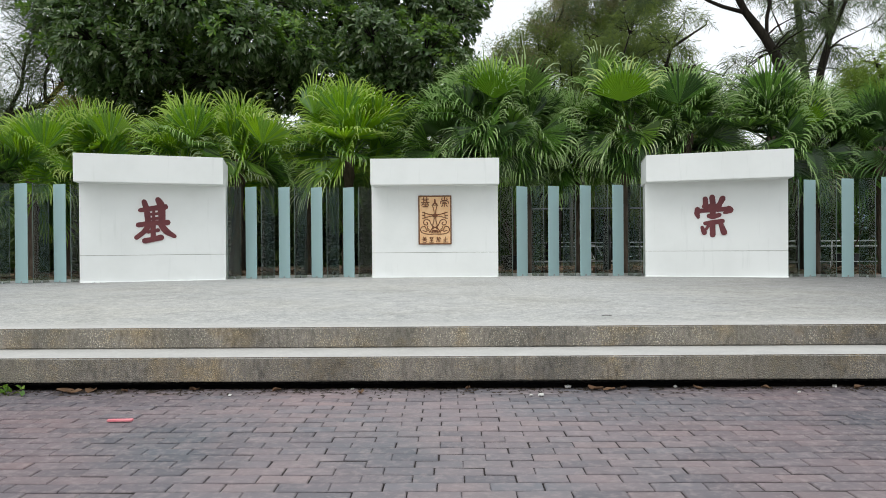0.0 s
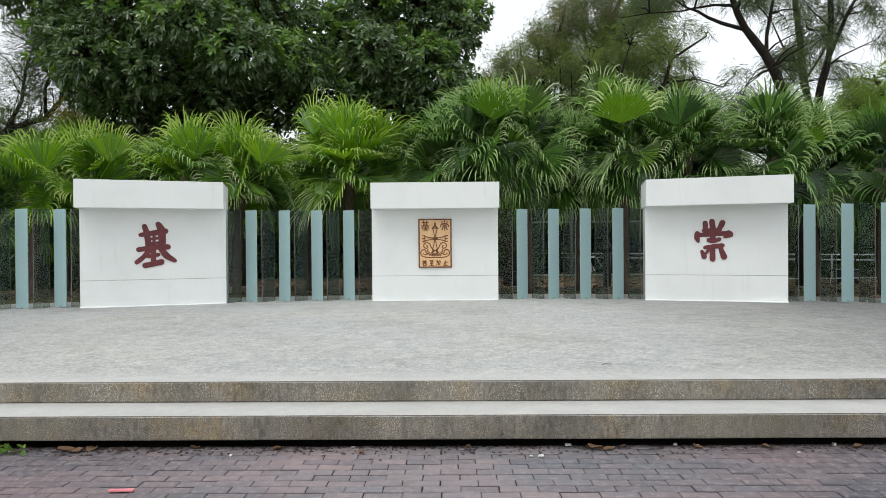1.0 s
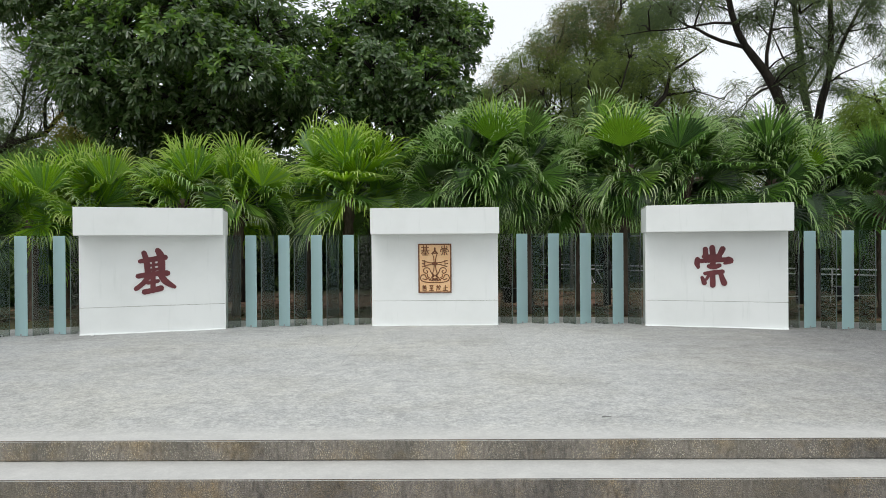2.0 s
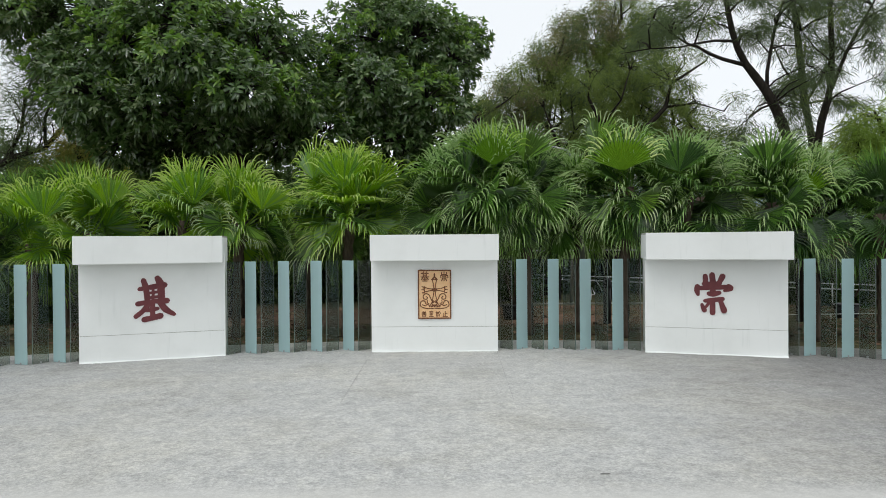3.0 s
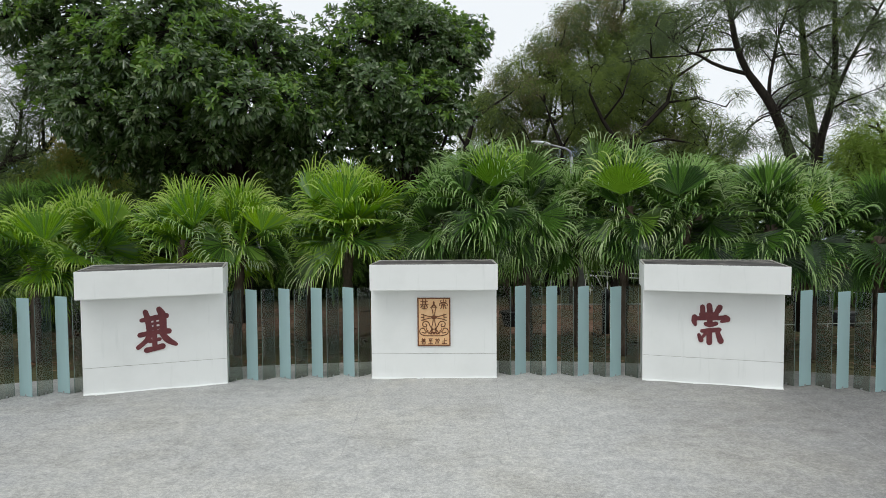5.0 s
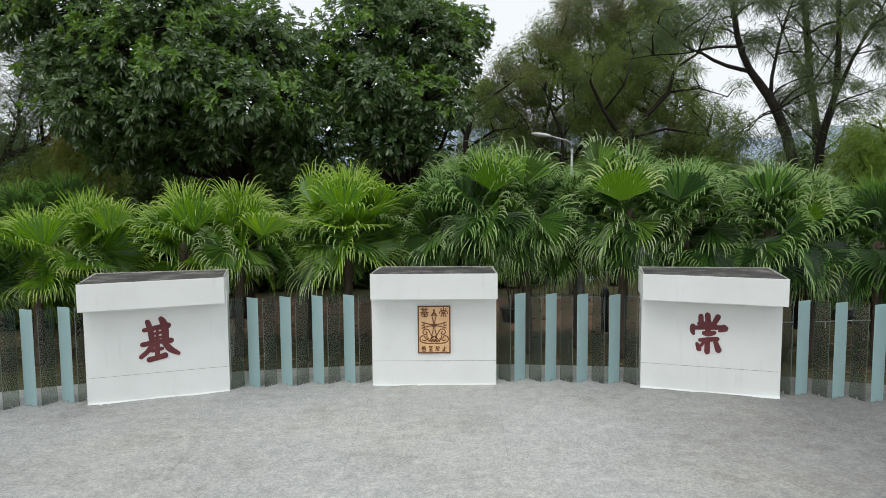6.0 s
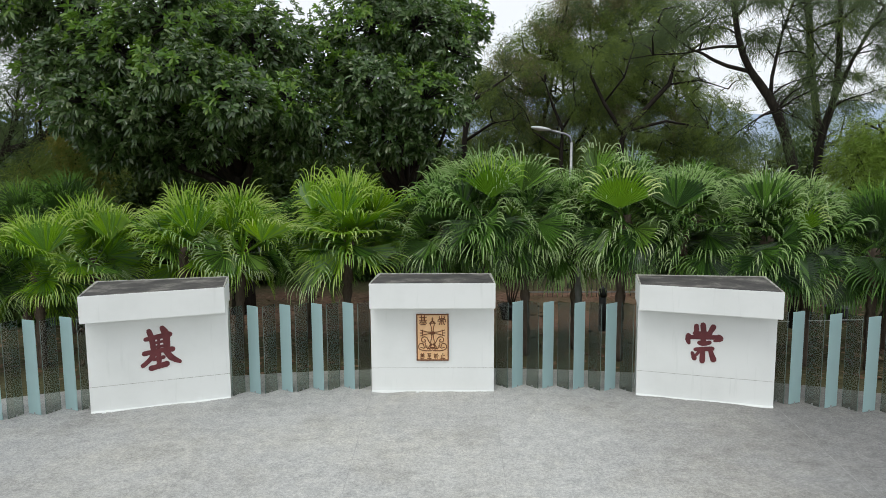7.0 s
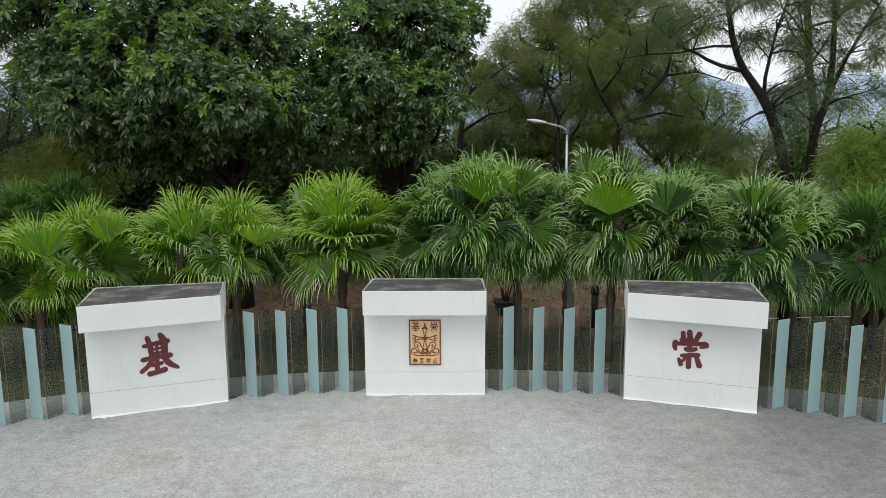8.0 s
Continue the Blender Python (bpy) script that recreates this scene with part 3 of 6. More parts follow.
CHONG = [
    ([(126, 49), (132, 110)], [27, 28]),
    ([(90, 57), (92, 96)], [24, 26]),
    ([(181, 57), (172, 76), (158, 98)], [28, 26, 18]),
    ([(82, 100), (125, 98), (168, 96)], [20, 20, 18]),
    ([(48, 116), (46, 140), (52, 160)], [26, 26, 16]),
    ([(50, 125), (130, 120), (214, 116)], [20, 23, 23]),
    ([(212, 113), (222, 124), (190, 138)], [25, 27, 12]),
    ([(128, 112), (130, 150)], [28, 26]),
    ([(109, 154), (132, 158), (164, 149)], [22, 24, 20]),
    ([(88, 195), (130, 190), (180, 184)], [18, 23, 22]),
    ([(128, 192), (128, 260)], [25, 27]),
    ([(72, 217), (84, 247)], [16, 25]),
    ([(110, 204), (94, 228)], [15, 14]),
    ([(168, 190), (178, 220), (188, 247)], [20, 25, 30]),
]
character("wall_character", "large dark red raised character 基", JI, (143, 150), 0.0028, on_wall(LEFT[0], 0.505, 0.92))
character("wall_character", "large dark red raised character 崇", CHONG, (135, 153), 0.00275, on_wall(RIGHT[0], 0.495, 0.945))


def build_plaque():
    W, H = 0.535, 0.79
    pl = empty("crest_plaque", -0.173, 11.646, 0.925)
    tagged(pl, "ochre plaque with brown raised cross and scroll crest", "plaque")
    bm = bmesh.new()
    box(bm, -W / 2 + 0.01, W / 2 - 0.01, -0.012, 0.0, -H / 2 + 0.01, H / 2 - 0.01)
    part("plate", bm, PLATE, pl)
    for nm, x0, x1, z0, z1 in (("frame_bar", -W / 2, W / 2, H / 2 - 0.02, H / 2), ("frame_bar", -W / 2, W / 2, -H / 2, -H / 2 + 0.02), ("frame_bar", -W / 2, -W / 2 + 0.02, -H / 2 + 0.02, H / 2 - 0.02), ("frame_bar", W / 2 - 0.02, W / 2, -H / 2 + 0.02, H / 2 - 0.02)):
        bm = bmesh.new()
        box(bm, x0, x1, -0.024, -0.001, z0, z1)
        bevel(bm, 0.003, 1)
        part(nm, bm, RELIEF, pl, "dark brown frame")

    def motif(name, lines, label=""):
        b = bmesh.new()
        for k, (pts, w) in enumerate(lines):
            stroke(b, pts, [w * 1.2] * len(pts), 0.007 + 0.0003 * k, -0.0115)
        part(name, b, RELIEF, pl, label)

    cx, cz = 0.0, 0.075
    cross = []
    for ang, ln in ((0, 0.165), (90, 0.165), (180, 0.165), (270, 0.165)):
        c, s = math.cos(radians(ang)), math.sin(radians(ang))
        q = lambda a, b: (cx + c * a - s * b, cz + s * a + c * b)
        cross += [([q(0.02, 0.010), q(0.09, 0.018), q(ln, 0.038)], 0.011), ([q(0.02, -0.010), q(0.09, -0.018), q(ln, -0.038)], 0.011)]
        if ang in (0, 180):
            cross += [([q(ln, -0.052), q(ln - 0.004, 0.052)], 0.010), ([q(ln, 0), q(ln + 0.04, 0)], 0.012), ([q(ln, 0.04), q(ln + 0.035, 0.05)], 0.012), ([q(ln, -0.04), q(ln + 0.035, -0.05)], 0.012)]
        if ang == 90:
            cross += [([q(ln, -0.05), q(ln, 0.05)], 0.011), ([q(ln + 0.012, -0.03), q(ln + 0.035, 0), q(ln + 0.012, 0.03)], 0.02), ([q(ln + 0.03, 0), q(ln + 0.085, 0)], 0.022)]
    cross.append(([(cx - 0.02, cz), (cx + 0.02, cz)], 0.042))
    motif("cross", cross, "brown raised cross")
    for s in (-1, 1):
        scroll = [
            ([(s * 0.02, -0.136), (s * 0.065, -0.06), (s * 0.09, -0.008), (s * 0.14, 0.010), (s * 0.18, -0.020), (s * 0.175, -0.066), (s * 0.135, -0.08), (s * 0.115, -0.054), (s * 0.134, -0.034)], 0.0125),
            ([(s * 0.14, -0.152), (s * 0.163, -0.106), (s * 0.212, -0.112), (s * 0.232, -0.16), (s * 0.207, -0.203), (s * 0.126, -0.226), (s * 0.01, -0.226)], 0.0125),
            ([(s * 0.02, -0.10), (s * 0.055, -0.15), (s * 0.085, -0.198)], 0.012),
            ([(s * 0.03, -0.198), (s * 0.08, -0.185), (s * 0.115, -0.160), (s * 0.145, -0.182), (s * 0.195, -0.168)], 0.012),
            ([(s * 0.115, -0.095), (s * 0.12, -0.13), (s * 0.09, -0.15)], 0.010),
        ]
        motif("scroll", scroll, "brown curling scroll")
    motif("lotus_base", [([(-0.045, -0.15), (0, -0.115), (0.045, -0.15)], 0.012), ([(-0.05, -0.2), (-0.03, -0.16), (0, -0.2), (0.03, -0.16), (0.05, -0.2)], 0.012), ([(-0.03, -0.175), (0.03, -0.175)], 0.02)])

    def glyph(x, z, w, h, lines, t):
        motif("small_character", [([(x + (a - 0.5) * w, z + (0.5 - b) * h) for a, b in pts], t) for pts in lines])

    ji = [[(0.05, 0.18), (0.95, 0.18)], [(0.3, 0.0), (0.3, 0.55)], [(0.7, 0.0), (0.7, 0.55)], [(0.3, 0.36), (0.7, 0.36)], [(0.0, 0.56), (1.0, 0.56)], [(0.3, 0.58), (0.05, 0.85)], [(0.7, 0.58), (0.95, 0.85)], [(0.5, 0.62), (0.5, 1.0)], [(0.3, 0.8), (0.7, 0.8)], [(0.2, 1.0), (0.8, 1.0)]]
    chong = [[(0.5, 0.0), (0.5, 0.3)], [(0.2, 0.08), (0.2, 0.3), (0.8, 0.3), (0.8, 0.08)], [(0.0, 0.65), (0.1, 0.42), (0.9, 0.42), (1.0, 0.65)], [(0.3, 0.55), (0.7, 0.55)], [(0.2, 0.68), (0.8, 0.68)], [(0.5, 0.68), (0.5, 1.0)], [(0.3, 0.78), (0.15, 1.0)], [(0.7, 0.78), (0.85, 1.0)]]
    glyph(-0.155, 0.29, 0.125, 0.15, ji, 0.012)
    glyph(0.155, 0.29, 0.125, 0.15, chong, 0.012)
    shan = [[(0.25, 0.0), (0.35, 0.15)], [(0.75, 0.0), (0.65, 0.15)], [(0.1, 0.2), (0.9, 0.2)], [(0.2, 0.36), (0.8, 0.36)], [(0.0, 0.52), (1.0, 0.52)], [(0.5, 0.15), (0.5, 0.52)], [(0.2, 0.7), (0.8, 0.7), (0.8, 1.0), (0.2, 1.0), (0.2, 0.7)]]
    zhi4 = [[(0.1, 0.05), (0.9, 0.05)], [(0.45, 0.08), (0.2, 0.35), (0.8, 0.35)], [(0.65, 0.2), (0.85, 0.42)], [(0.5, 0.4), (0.5, 1.0)], [(0.2, 0.65), (0.8, 0.65)], [(0.05, 1.0), (0.95, 1.0)]]
    yu = [[(0.2, 0.0), (0.28, 0.15)], [(0.0, 0.22), (0.5, 0.22)], [(0.25, 0.22), (0.05, 1.0)], [(0.15, 0.5), (0.42, 0.5), (0.38, 0.98)], [(0.75, 0.05), (0.5, 0.45)], [(0.75, 0.05), (1.0, 0.45)], [(0.65, 0.55), (0.8, 0.68)], [(0.65, 0.8), (0.82, 0.95)]]
    zhi3 = [[(0.5, 0.0), (0.5, 0.98)], [(0.5, 0.42), (0.9, 0.42)], [(0.18, 0.4), (0.18, 0.98)], [(0.0, 1.0), (1.0, 1.0)]]
    for x, g in zip((-0.17, -0.057, 0.057, 0.17), (shan, zhi4, yu, zhi3)):
        glyph(x, -0.315, 0.075, 0.085, g, 0.0085)


build_plaque()


# ---- glass fins ----
def make_fin(name, material, label):
    bm = bmesh.new()
    box(bm, -0.125, 0.125, -0.006, 0.006, 0.004, 1.475)
    bmesh.ops.bevel(bm, geom=[e for e in bm.edges if abs(e.verts[0].co.z - e.verts[1].co.z) > 0.5], offset=0.0015, segments=1, affect="EDGES")
    fin = empty(name, 0, 0, 0)
    pane = part("pane", bm, material, fin)
    if material is GLASS:
        for x in (-0.1265, 0.1265):
            bm = bmesh.new()
            box(bm, x - 0.0015, x + 0.0015, -0.006, 0.006, 0.004, 1.475)
            part("edge", bm, GLASS_EDGE, pane, "pale green polished glass edge")
    bm = bmesh.new()
    box(bm, -0.014, 0.014, -0.012, 0.012, -0.012, 0.03)
    bevel(bm, 0.003, 1)
    part("clamp", bm, STEEL, fin, "small steel floor clamp")
    return tagged(fin, label, "glass fin", "glass fins of the curved fence")


def build_fins():
    clear0 = make_fin("clear_glass_fin", GLASS, "upright smoked clear glass fin on the concrete floor")
    frost0 = make_fin("frosted_glass_fin", FROSTED, "upright pale blue-green frosted glass fin")
    rows = [(-3.385, 0.256, 9, 0), (1.0, 0.256, 9, 0), (-5.555, -0.233, 15, 0), (5.305, 0.240, 15, 0)]
    made = {0: False, 1: False}
    for x0, step, n, kind in rows:
        for k in range(n):
            x = x0 + step * k
            frosted_one = (k + kind) % 2
            side = 1 if x < 0 else -1
            turn = arc_turn(x, FENCE_R) + side * (-44 if frosted_one else 43)
            m = pose(x, arc_y(x, FENCE_R), 0, 0, 0, turn)
            src = frost0 if frosted_one else clear0
            if not made[frosted_one]:
                src.matrix_basis = m
                made[frosted_one] = True
            else:
                copy_thing(src, m)


build_fins()


# ---- fan palms ----
def frond_mesh(seed, el, blade_el, roll, limp, reach, length, solid, spread=(150, 235)):
    """A fan-palm leaf: a stalk rising at el degrees, a pleated round blade at blade_el turned by roll about its midrib,
    fused out to solid of its reach, and beyond that split into narrow ribbons that bend over and hang."""
    rng = random.Random(seed)
    verts, faces, slots = [], [], []
    e0, e1 = radians(el + 7), radians(el * 0.75 + blade_el * 0.25)
    stalk = [Vector((0, 0, 0))]
    for k in range(4):
        a = e0 + (e1 - e0) * k / 3
        stalk.append(stalk[-1] + Vector((math.cos(a), 0, math.sin(a))) * length / 4)
    tv, tf = tube_data(stalk, [0.016, 0.013, 0.011, 0.010, 0.008], 5)
    verts += tv
    faces += tf
    slots += [0] * len(tf)
    hub = stalk[-1]
    eb = radians(blade_el)
    u = Vector((math.cos(eb), 0, math.sin(eb)))
    turn = Matrix.Rotation(radians(roll), 3, u)
    v, n = turn @ Vector((0, 1, 0)), turn @ Vector((-math.sin(eb), 0, math.cos(eb)))
    span = radians(rng.uniform(*spread))
    count = round(math.degrees(span) / 5.8)
    da = span / count
    cup = rng.uniform(0.15, 0.55)
    arch = rng.uniform(0.02, 0.12)
    wave, phase = rng.uniform(3, 6), rng.uniform(0, 6.28)
    steps = 6
    for k in range(count):
        a = -span / 2 + span * (k + 0.5) / count
        c, s = math.cos(a), math.sin(a)
        R = reach * (0.90 + 0.12 * c) * rng.uniform(0.94, 1.06)
        out, side = u * c + v * s, v * c - u * s
        base = len(verts)

        def at(q):
            p = hub + out * (R * q) + n * (cup * abs(s) * q * R)
            p.z -= arch * R * q * q * (0.4 + 0.6 * max(c, 0))
            return p

        for q in (0.03, solid * 0.5, solid):
            half, p = R * q * da * 0.5, at(q)
            verts += [p - side * half - n * half * 0.9, p, p + side * half - n * half * 0.9]
        p = at(solid)
        d = (p - at(solid * 0.8)).normalized()
        pull = limp * rng.uniform(0.55, 1.5) * (1 + 0.35 * math.sin(a * wave + phase))
        sway = rng.uniform(-0.16, 0.16)
        long = R * (1 - solid) * rng.uniform(1.0, 1.42) / steps
        for j in range(steps):
            w = (j + 1) / steps
            d = d + Vector((0, 0, -1)) * pull * (0.03 + 2.9 * max(w - 0.48, 0)) + side * sway * 0.4
            if d.z > 0.3:
                d += Vector((u.x, u.y, 0)) * pull * 0.3 * w
            d.normalize()
            p = p + d * long
            across = (side - d * side.dot(d)).normalized()
            half = R * solid * da * 0.5 * (0.52 * (1 - w) ** 0.7 + 0.13)
            crease = across.cross(d) * half * 0.7
            verts += [p - across * half - crease, p, p + across * half - crease]
        # ribbon ends get a paler material for the sky light they catch
        main, pale = 2 if rng.random() < 0.4 else 0, rng.choice((3, 4, 4, 7))
        for q in range(steps + 2):
            o = base + q * 3
            faces += [(o, o + 3, o + 4, o + 1), (o + 1, o + 4, o + 5, o + 2)]
            slots += [1 if q >= pale else main] * 2
    me = bpy.data.meshes.new("frond")
    me.from_pydata([tuple(q) for q in verts], [], faces)
    me.polygons.foreach_set("material_index", slots)
    return me


ELEVATIONS = (86, 77, 67, 56, 43, 28, 12, -8, -28)
FRONDS = []
for c, el in enumerate(ELEVATIONS):
    pick = random.Random(900 + c)
    row = []
    for k in range(6):
        e = el + pick.uniform(-6, 6)
        low = el < 20
        row.append(frond_mesh(11 + 7 * c + k, e, e - (pick.uniform(22, 50) if low else pick.uniform(-8, 20)), pick.uniform(-55, 55), pick.uniform(0.4, 1.3) if low else pick.uniform(0.20, 0.85),
                              pick.uniform(0.66, 0.82), pick.uniform(0.34, 0.55) if low else pick.uniform(0.36, 0.40 + 0.004 * (90 - el)), pick.uniform(0.54, 0.64)))
    FRONDS.append(row)


def with_material(meshes, mats):
    out = []
    for row in meshes:
        out.append([])
        for me in row:
            c = me.copy()
            for mt in mats:
                c.materials.append(mt)
            out[-1].append(c)
    return out


TONES = {"green": (PALM_GREEN, PALM_TIP_LIT, PALM_DARK), "deep": (PALM_DARK, PALM_TIP_LIT_PALE, PALM_SHADE), "shade": (PALM_SHADE, PALM_DARK, PALM_SHADE), "dusk": (PALM_SHADE, PALM_TIP_LIT_PALE, PALM_DARK), "dry": (PALM_DRY, PALM_DRY, PALM_DRY), "young": (PALM_FRESH, PALM_TIP_LIT, PALM_FRESH)}
FROND_SETS = {key: with_material(FRONDS, TONES[key]) for key in ("green", "deep", "dusk", "shade", "dry")}


def build_palm(x, y, hub, tone, seed, count=34, size=1.0, label="", fans=()):
    """fans: upright fronds that stand out of the crown, (x, y, z) of the blade's foot, reach, tone."""
    rng = random.Random(seed)
    g = ground_height(x, y)
    palm = empty("fan_palm", x, y, g)
    tagged(palm, label or "bushy fan palm with drooping pleated green fronds", "palm", "fan palms behind the wall")
    h = hub - g
    bm = bmesh.new()
    pts, rad = [], []
    lean = rng.uniform(-0.12, 0.12)
    for k in range(17):
        t = k / 16
        pts.append((lean * t * t, 0.05 * math.sin(t * 3), -0.05 + (h - 0.02) * t))
        rad.append((0.085 + 0.05 * max(0, t - 0.55)) * (1.22 if k % 2 else 0.88))
    tube(bm, pts, rad, 9)
    part("trunk", bm, PALM_BARK, palm, "fibrous brown trunk", True)
    for k in range(count):
        u = (k + 0.5) / count
        c = min(max(int(u * (7.5 if tone == "green" else 8.7) + rng.gauss(0, 0.7)), 0), 8)
        az = k * 137.5 + rng.uniform(-35, 35)
        dry = c == 8 and tone != "green" and rng.random() < 0.08
        # low fronds often take a darker tone: crown shade put into their colour
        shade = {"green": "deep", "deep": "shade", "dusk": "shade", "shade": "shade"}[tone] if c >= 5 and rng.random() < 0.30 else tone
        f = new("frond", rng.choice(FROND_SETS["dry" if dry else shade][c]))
        f.parent = palm
        s = size * rng.uniform(0.85, 1.1)
        f.matrix_basis = pose(lean, 0, h - 0.03 - 0.25 * u, 0, 0, az) @ pose(0.04, 0, 0) @ Matrix.Diagonal((s, s, s, 1))
    for k in range(3 if tone == "green" else 7):
        # some hanging lower fronds are coloured darker for the shade there
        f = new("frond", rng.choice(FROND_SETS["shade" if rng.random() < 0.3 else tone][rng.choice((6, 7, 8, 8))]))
        f.parent = palm
        s = size * rng.uniform(0.8, 1.05)
        f.matrix_basis = pose(lean, 0, h - rng.uniform(0.35, 0.65) * (0.5 if tone == "green" else 1.0), 0, 0, k * 51 + rng.uniform(-18, 18)) @ Matrix.Diagonal((s, s, s, 1))
    for k, (fx, fy, fz, reach, shade, blade) in enumerate(fans):
        d = Vector((fx - x - lean, fy - y, fz - (hub - 0.25)))
        flat = math.hypot(d.x, d.y)
        me = frond_mesh(700 + seed * 3 + k, math.degrees(math.atan2(d.z, flat)), blade, rng.uniform(-12, 12), 0.6, reach, d.length, 0.60, (95, 135))
        for mt in TONES[shade]:
            me.materials.append(mt)
        f = new("frond", me)
        f.parent = palm
        if shade == "young":
            tagged(f, "young yellow-green upright frond")
        f.matrix_basis = pose(lean, 0, h - 0.25, 0, 0, math.degrees(math.atan2(d.y, d.x)))
    return palm


PALMS = [
    (-8.81, 13.0, 1.81, "deep", 30, 1.0), (-7.64, 13.2, 1.88, "green", 28, 1.0), (-6.58, 13.4, 2.10, "green", 28, 1.0), (-5.07, 13.6, 2.28, "green", 28, 1.0), (-4.04, 13.8, 2.26, "green", 29, 1.02),
    (-1.94, 13.9, 2.38, "green", 40, 1.14), (-0.05, 14.1, 2.61, "deep", 34, 1.0), (0.83, 13.8, 2.89, "deep", 38, 1.05), (1.62, 14.1, 2.81, "deep", 34, 1.02), (2.67, 14.5, 2.58, "deep", 30, 1.0),
    (3.38, 13.7, 2.86, "deep", 38, 1.05), (4.43, 13.5, 2.64, "dusk", 34, 1.02), (5.9, 13.1, 2.51, "dusk", 38, 1.02), (6.83, 13.4, 2.42, "dusk", 35, 1.0), (7.83, 13.0, 2.29, "shade", 27, 1.0),
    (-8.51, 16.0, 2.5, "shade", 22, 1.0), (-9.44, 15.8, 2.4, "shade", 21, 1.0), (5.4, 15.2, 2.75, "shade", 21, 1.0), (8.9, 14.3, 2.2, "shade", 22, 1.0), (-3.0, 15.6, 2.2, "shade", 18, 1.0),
]
FANS = {
    0.83: ((0.90, 12.95, 2.98, 0.78, "young", 84),), 1.62: ((1.44, 13.3, 3.12, 0.85, "deep", 78),), 3.38: ((3.05, 12.5, 2.68, 0.82, "young", 84), (2.72, 13.3, 3.38, 0.75, "deep", 80)),
    4.43: ((4.06, 12.65, 2.80, 0.80, "dusk", 82),), 6.83: ((6.22, 12.7, 2.3, 0.7, "young", 80),), 5.9: ((5.5, 12.4, 2.85, 0.8, "dusk", 70),), -1.94: ((-1.83, 12.9, 2.58, 0.85, "green", 76), (-2.5, 13.1, 2.75, 0.8, "green", 88)),
    -5.07: ((-4.52, 12.95, 2.32, 0.86, "green", 80),), -7.64: ((-6.98, 12.5, 2.05, 0.86, "green", 72),), -6.58: ((-6.0, 12.9, 2.3, 0.8, "green", 68),), -0.05: ((0.4, 13.25, 2.75, 0.8, "deep", 80),), -4.04: ((-3.3, 13.0, 2.25, 0.8, "green", 40),),
}
TEXT = {"dusk": "bushy fan palm with dark green fronds, drooping tips coloured pale as caught light", "green": "bushy fan palm with bright yellow-green drooping fronds", "deep": "bushy fan palm with deep green drooping fronds", "shade": "bushy fan palm with dark bottle-green drooping fronds"}
for k, (x, y, hub, tone, count, size) in enumerate(PALMS):
    build_palm(x, y, hub, tone, 100 + k, count, size, TEXT[tone], FANS.get(x, ()))


# ---- trees ----
def leaf_cloud(centres, normals, per, spread, length, width, rng, hang=0.3, fold=0.25):
    """Vertices and faces of many folded leaves set round each centre, pointing outward along its normal."""
    C = np.repeat(np.asarray(centres, float), per, 0)
    N = np.repeat(np.asarray(normals, float), per, 0)
    n = len(C)
    d = N * 0.9 + rng.normal(0, 0.75, (n, 3))
    d[:, 2] -= hang
    d /= np.linalg.norm(d, axis=1, keepdims=True) + 1e-9
    base = C + rng.normal(0, spread, (n, 3))
    up = rng.normal(0, 0.5, (n, 3)) + (0, 0, 1)
    side = np.cross(d, up)
    side /= np.linalg.norm(side, axis=1, keepdims=True) + 1e-9
    nrm = np.cross(side, d)
    L = (length * rng.uniform(0.7, 1.2, n))[:, None]
    W = (width * rng.uniform(0.8, 1.2, n))[:, None] * 0.5
    down = np.array([0, 0, 1]) * L
    tip = base + d * L - down * 0.12
    near, far = base + d * L * 0.35 - down * 0.01, base + d * L * 0.72 - down * 0.06
    edge = (side + nrm * fold) * W
    back = (-side + nrm * fold) * W
    V = np.stack([base, near + edge * 0.8, far + edge, tip, far + back, near + back * 0.8], 1).reshape(-1, 3)
    i = np.arange(n) * 6
    F = np.concatenate([np.stack([i, i + 1, i + 2, i + 3], 1), np.stack([i, i + 3, i + 4, i + 5], 1)])
    return V, F


def mesh_np(name, V, F, materials, parent=None, slots=None):
    me = bpy.data.meshes.new(name)
    me.vertices.add(len(V))
    me.vertices.foreach_set("co", V.astype(np.float32).ravel())
    k = F.shape[1]
    me.loops.add(F.size)
    me.loops.foreach_set("vertex_index", F.astype(np.int32).ravel())
    me.polygons.add(len(F))
    me.polygons.foreach_set("loop_start", (np.arange(len(F)) * k).astype(np.int32))
    for mt in materials:
        me.materials.append(mt)
    if slots is not None:
        me.polygons.foreach_set("material_index", slots.astype(np.int32))
    me.update(calc_edges=True)
    ob = new(name, me)
    if parent is not None:
        ob.parent = parent
    return ob


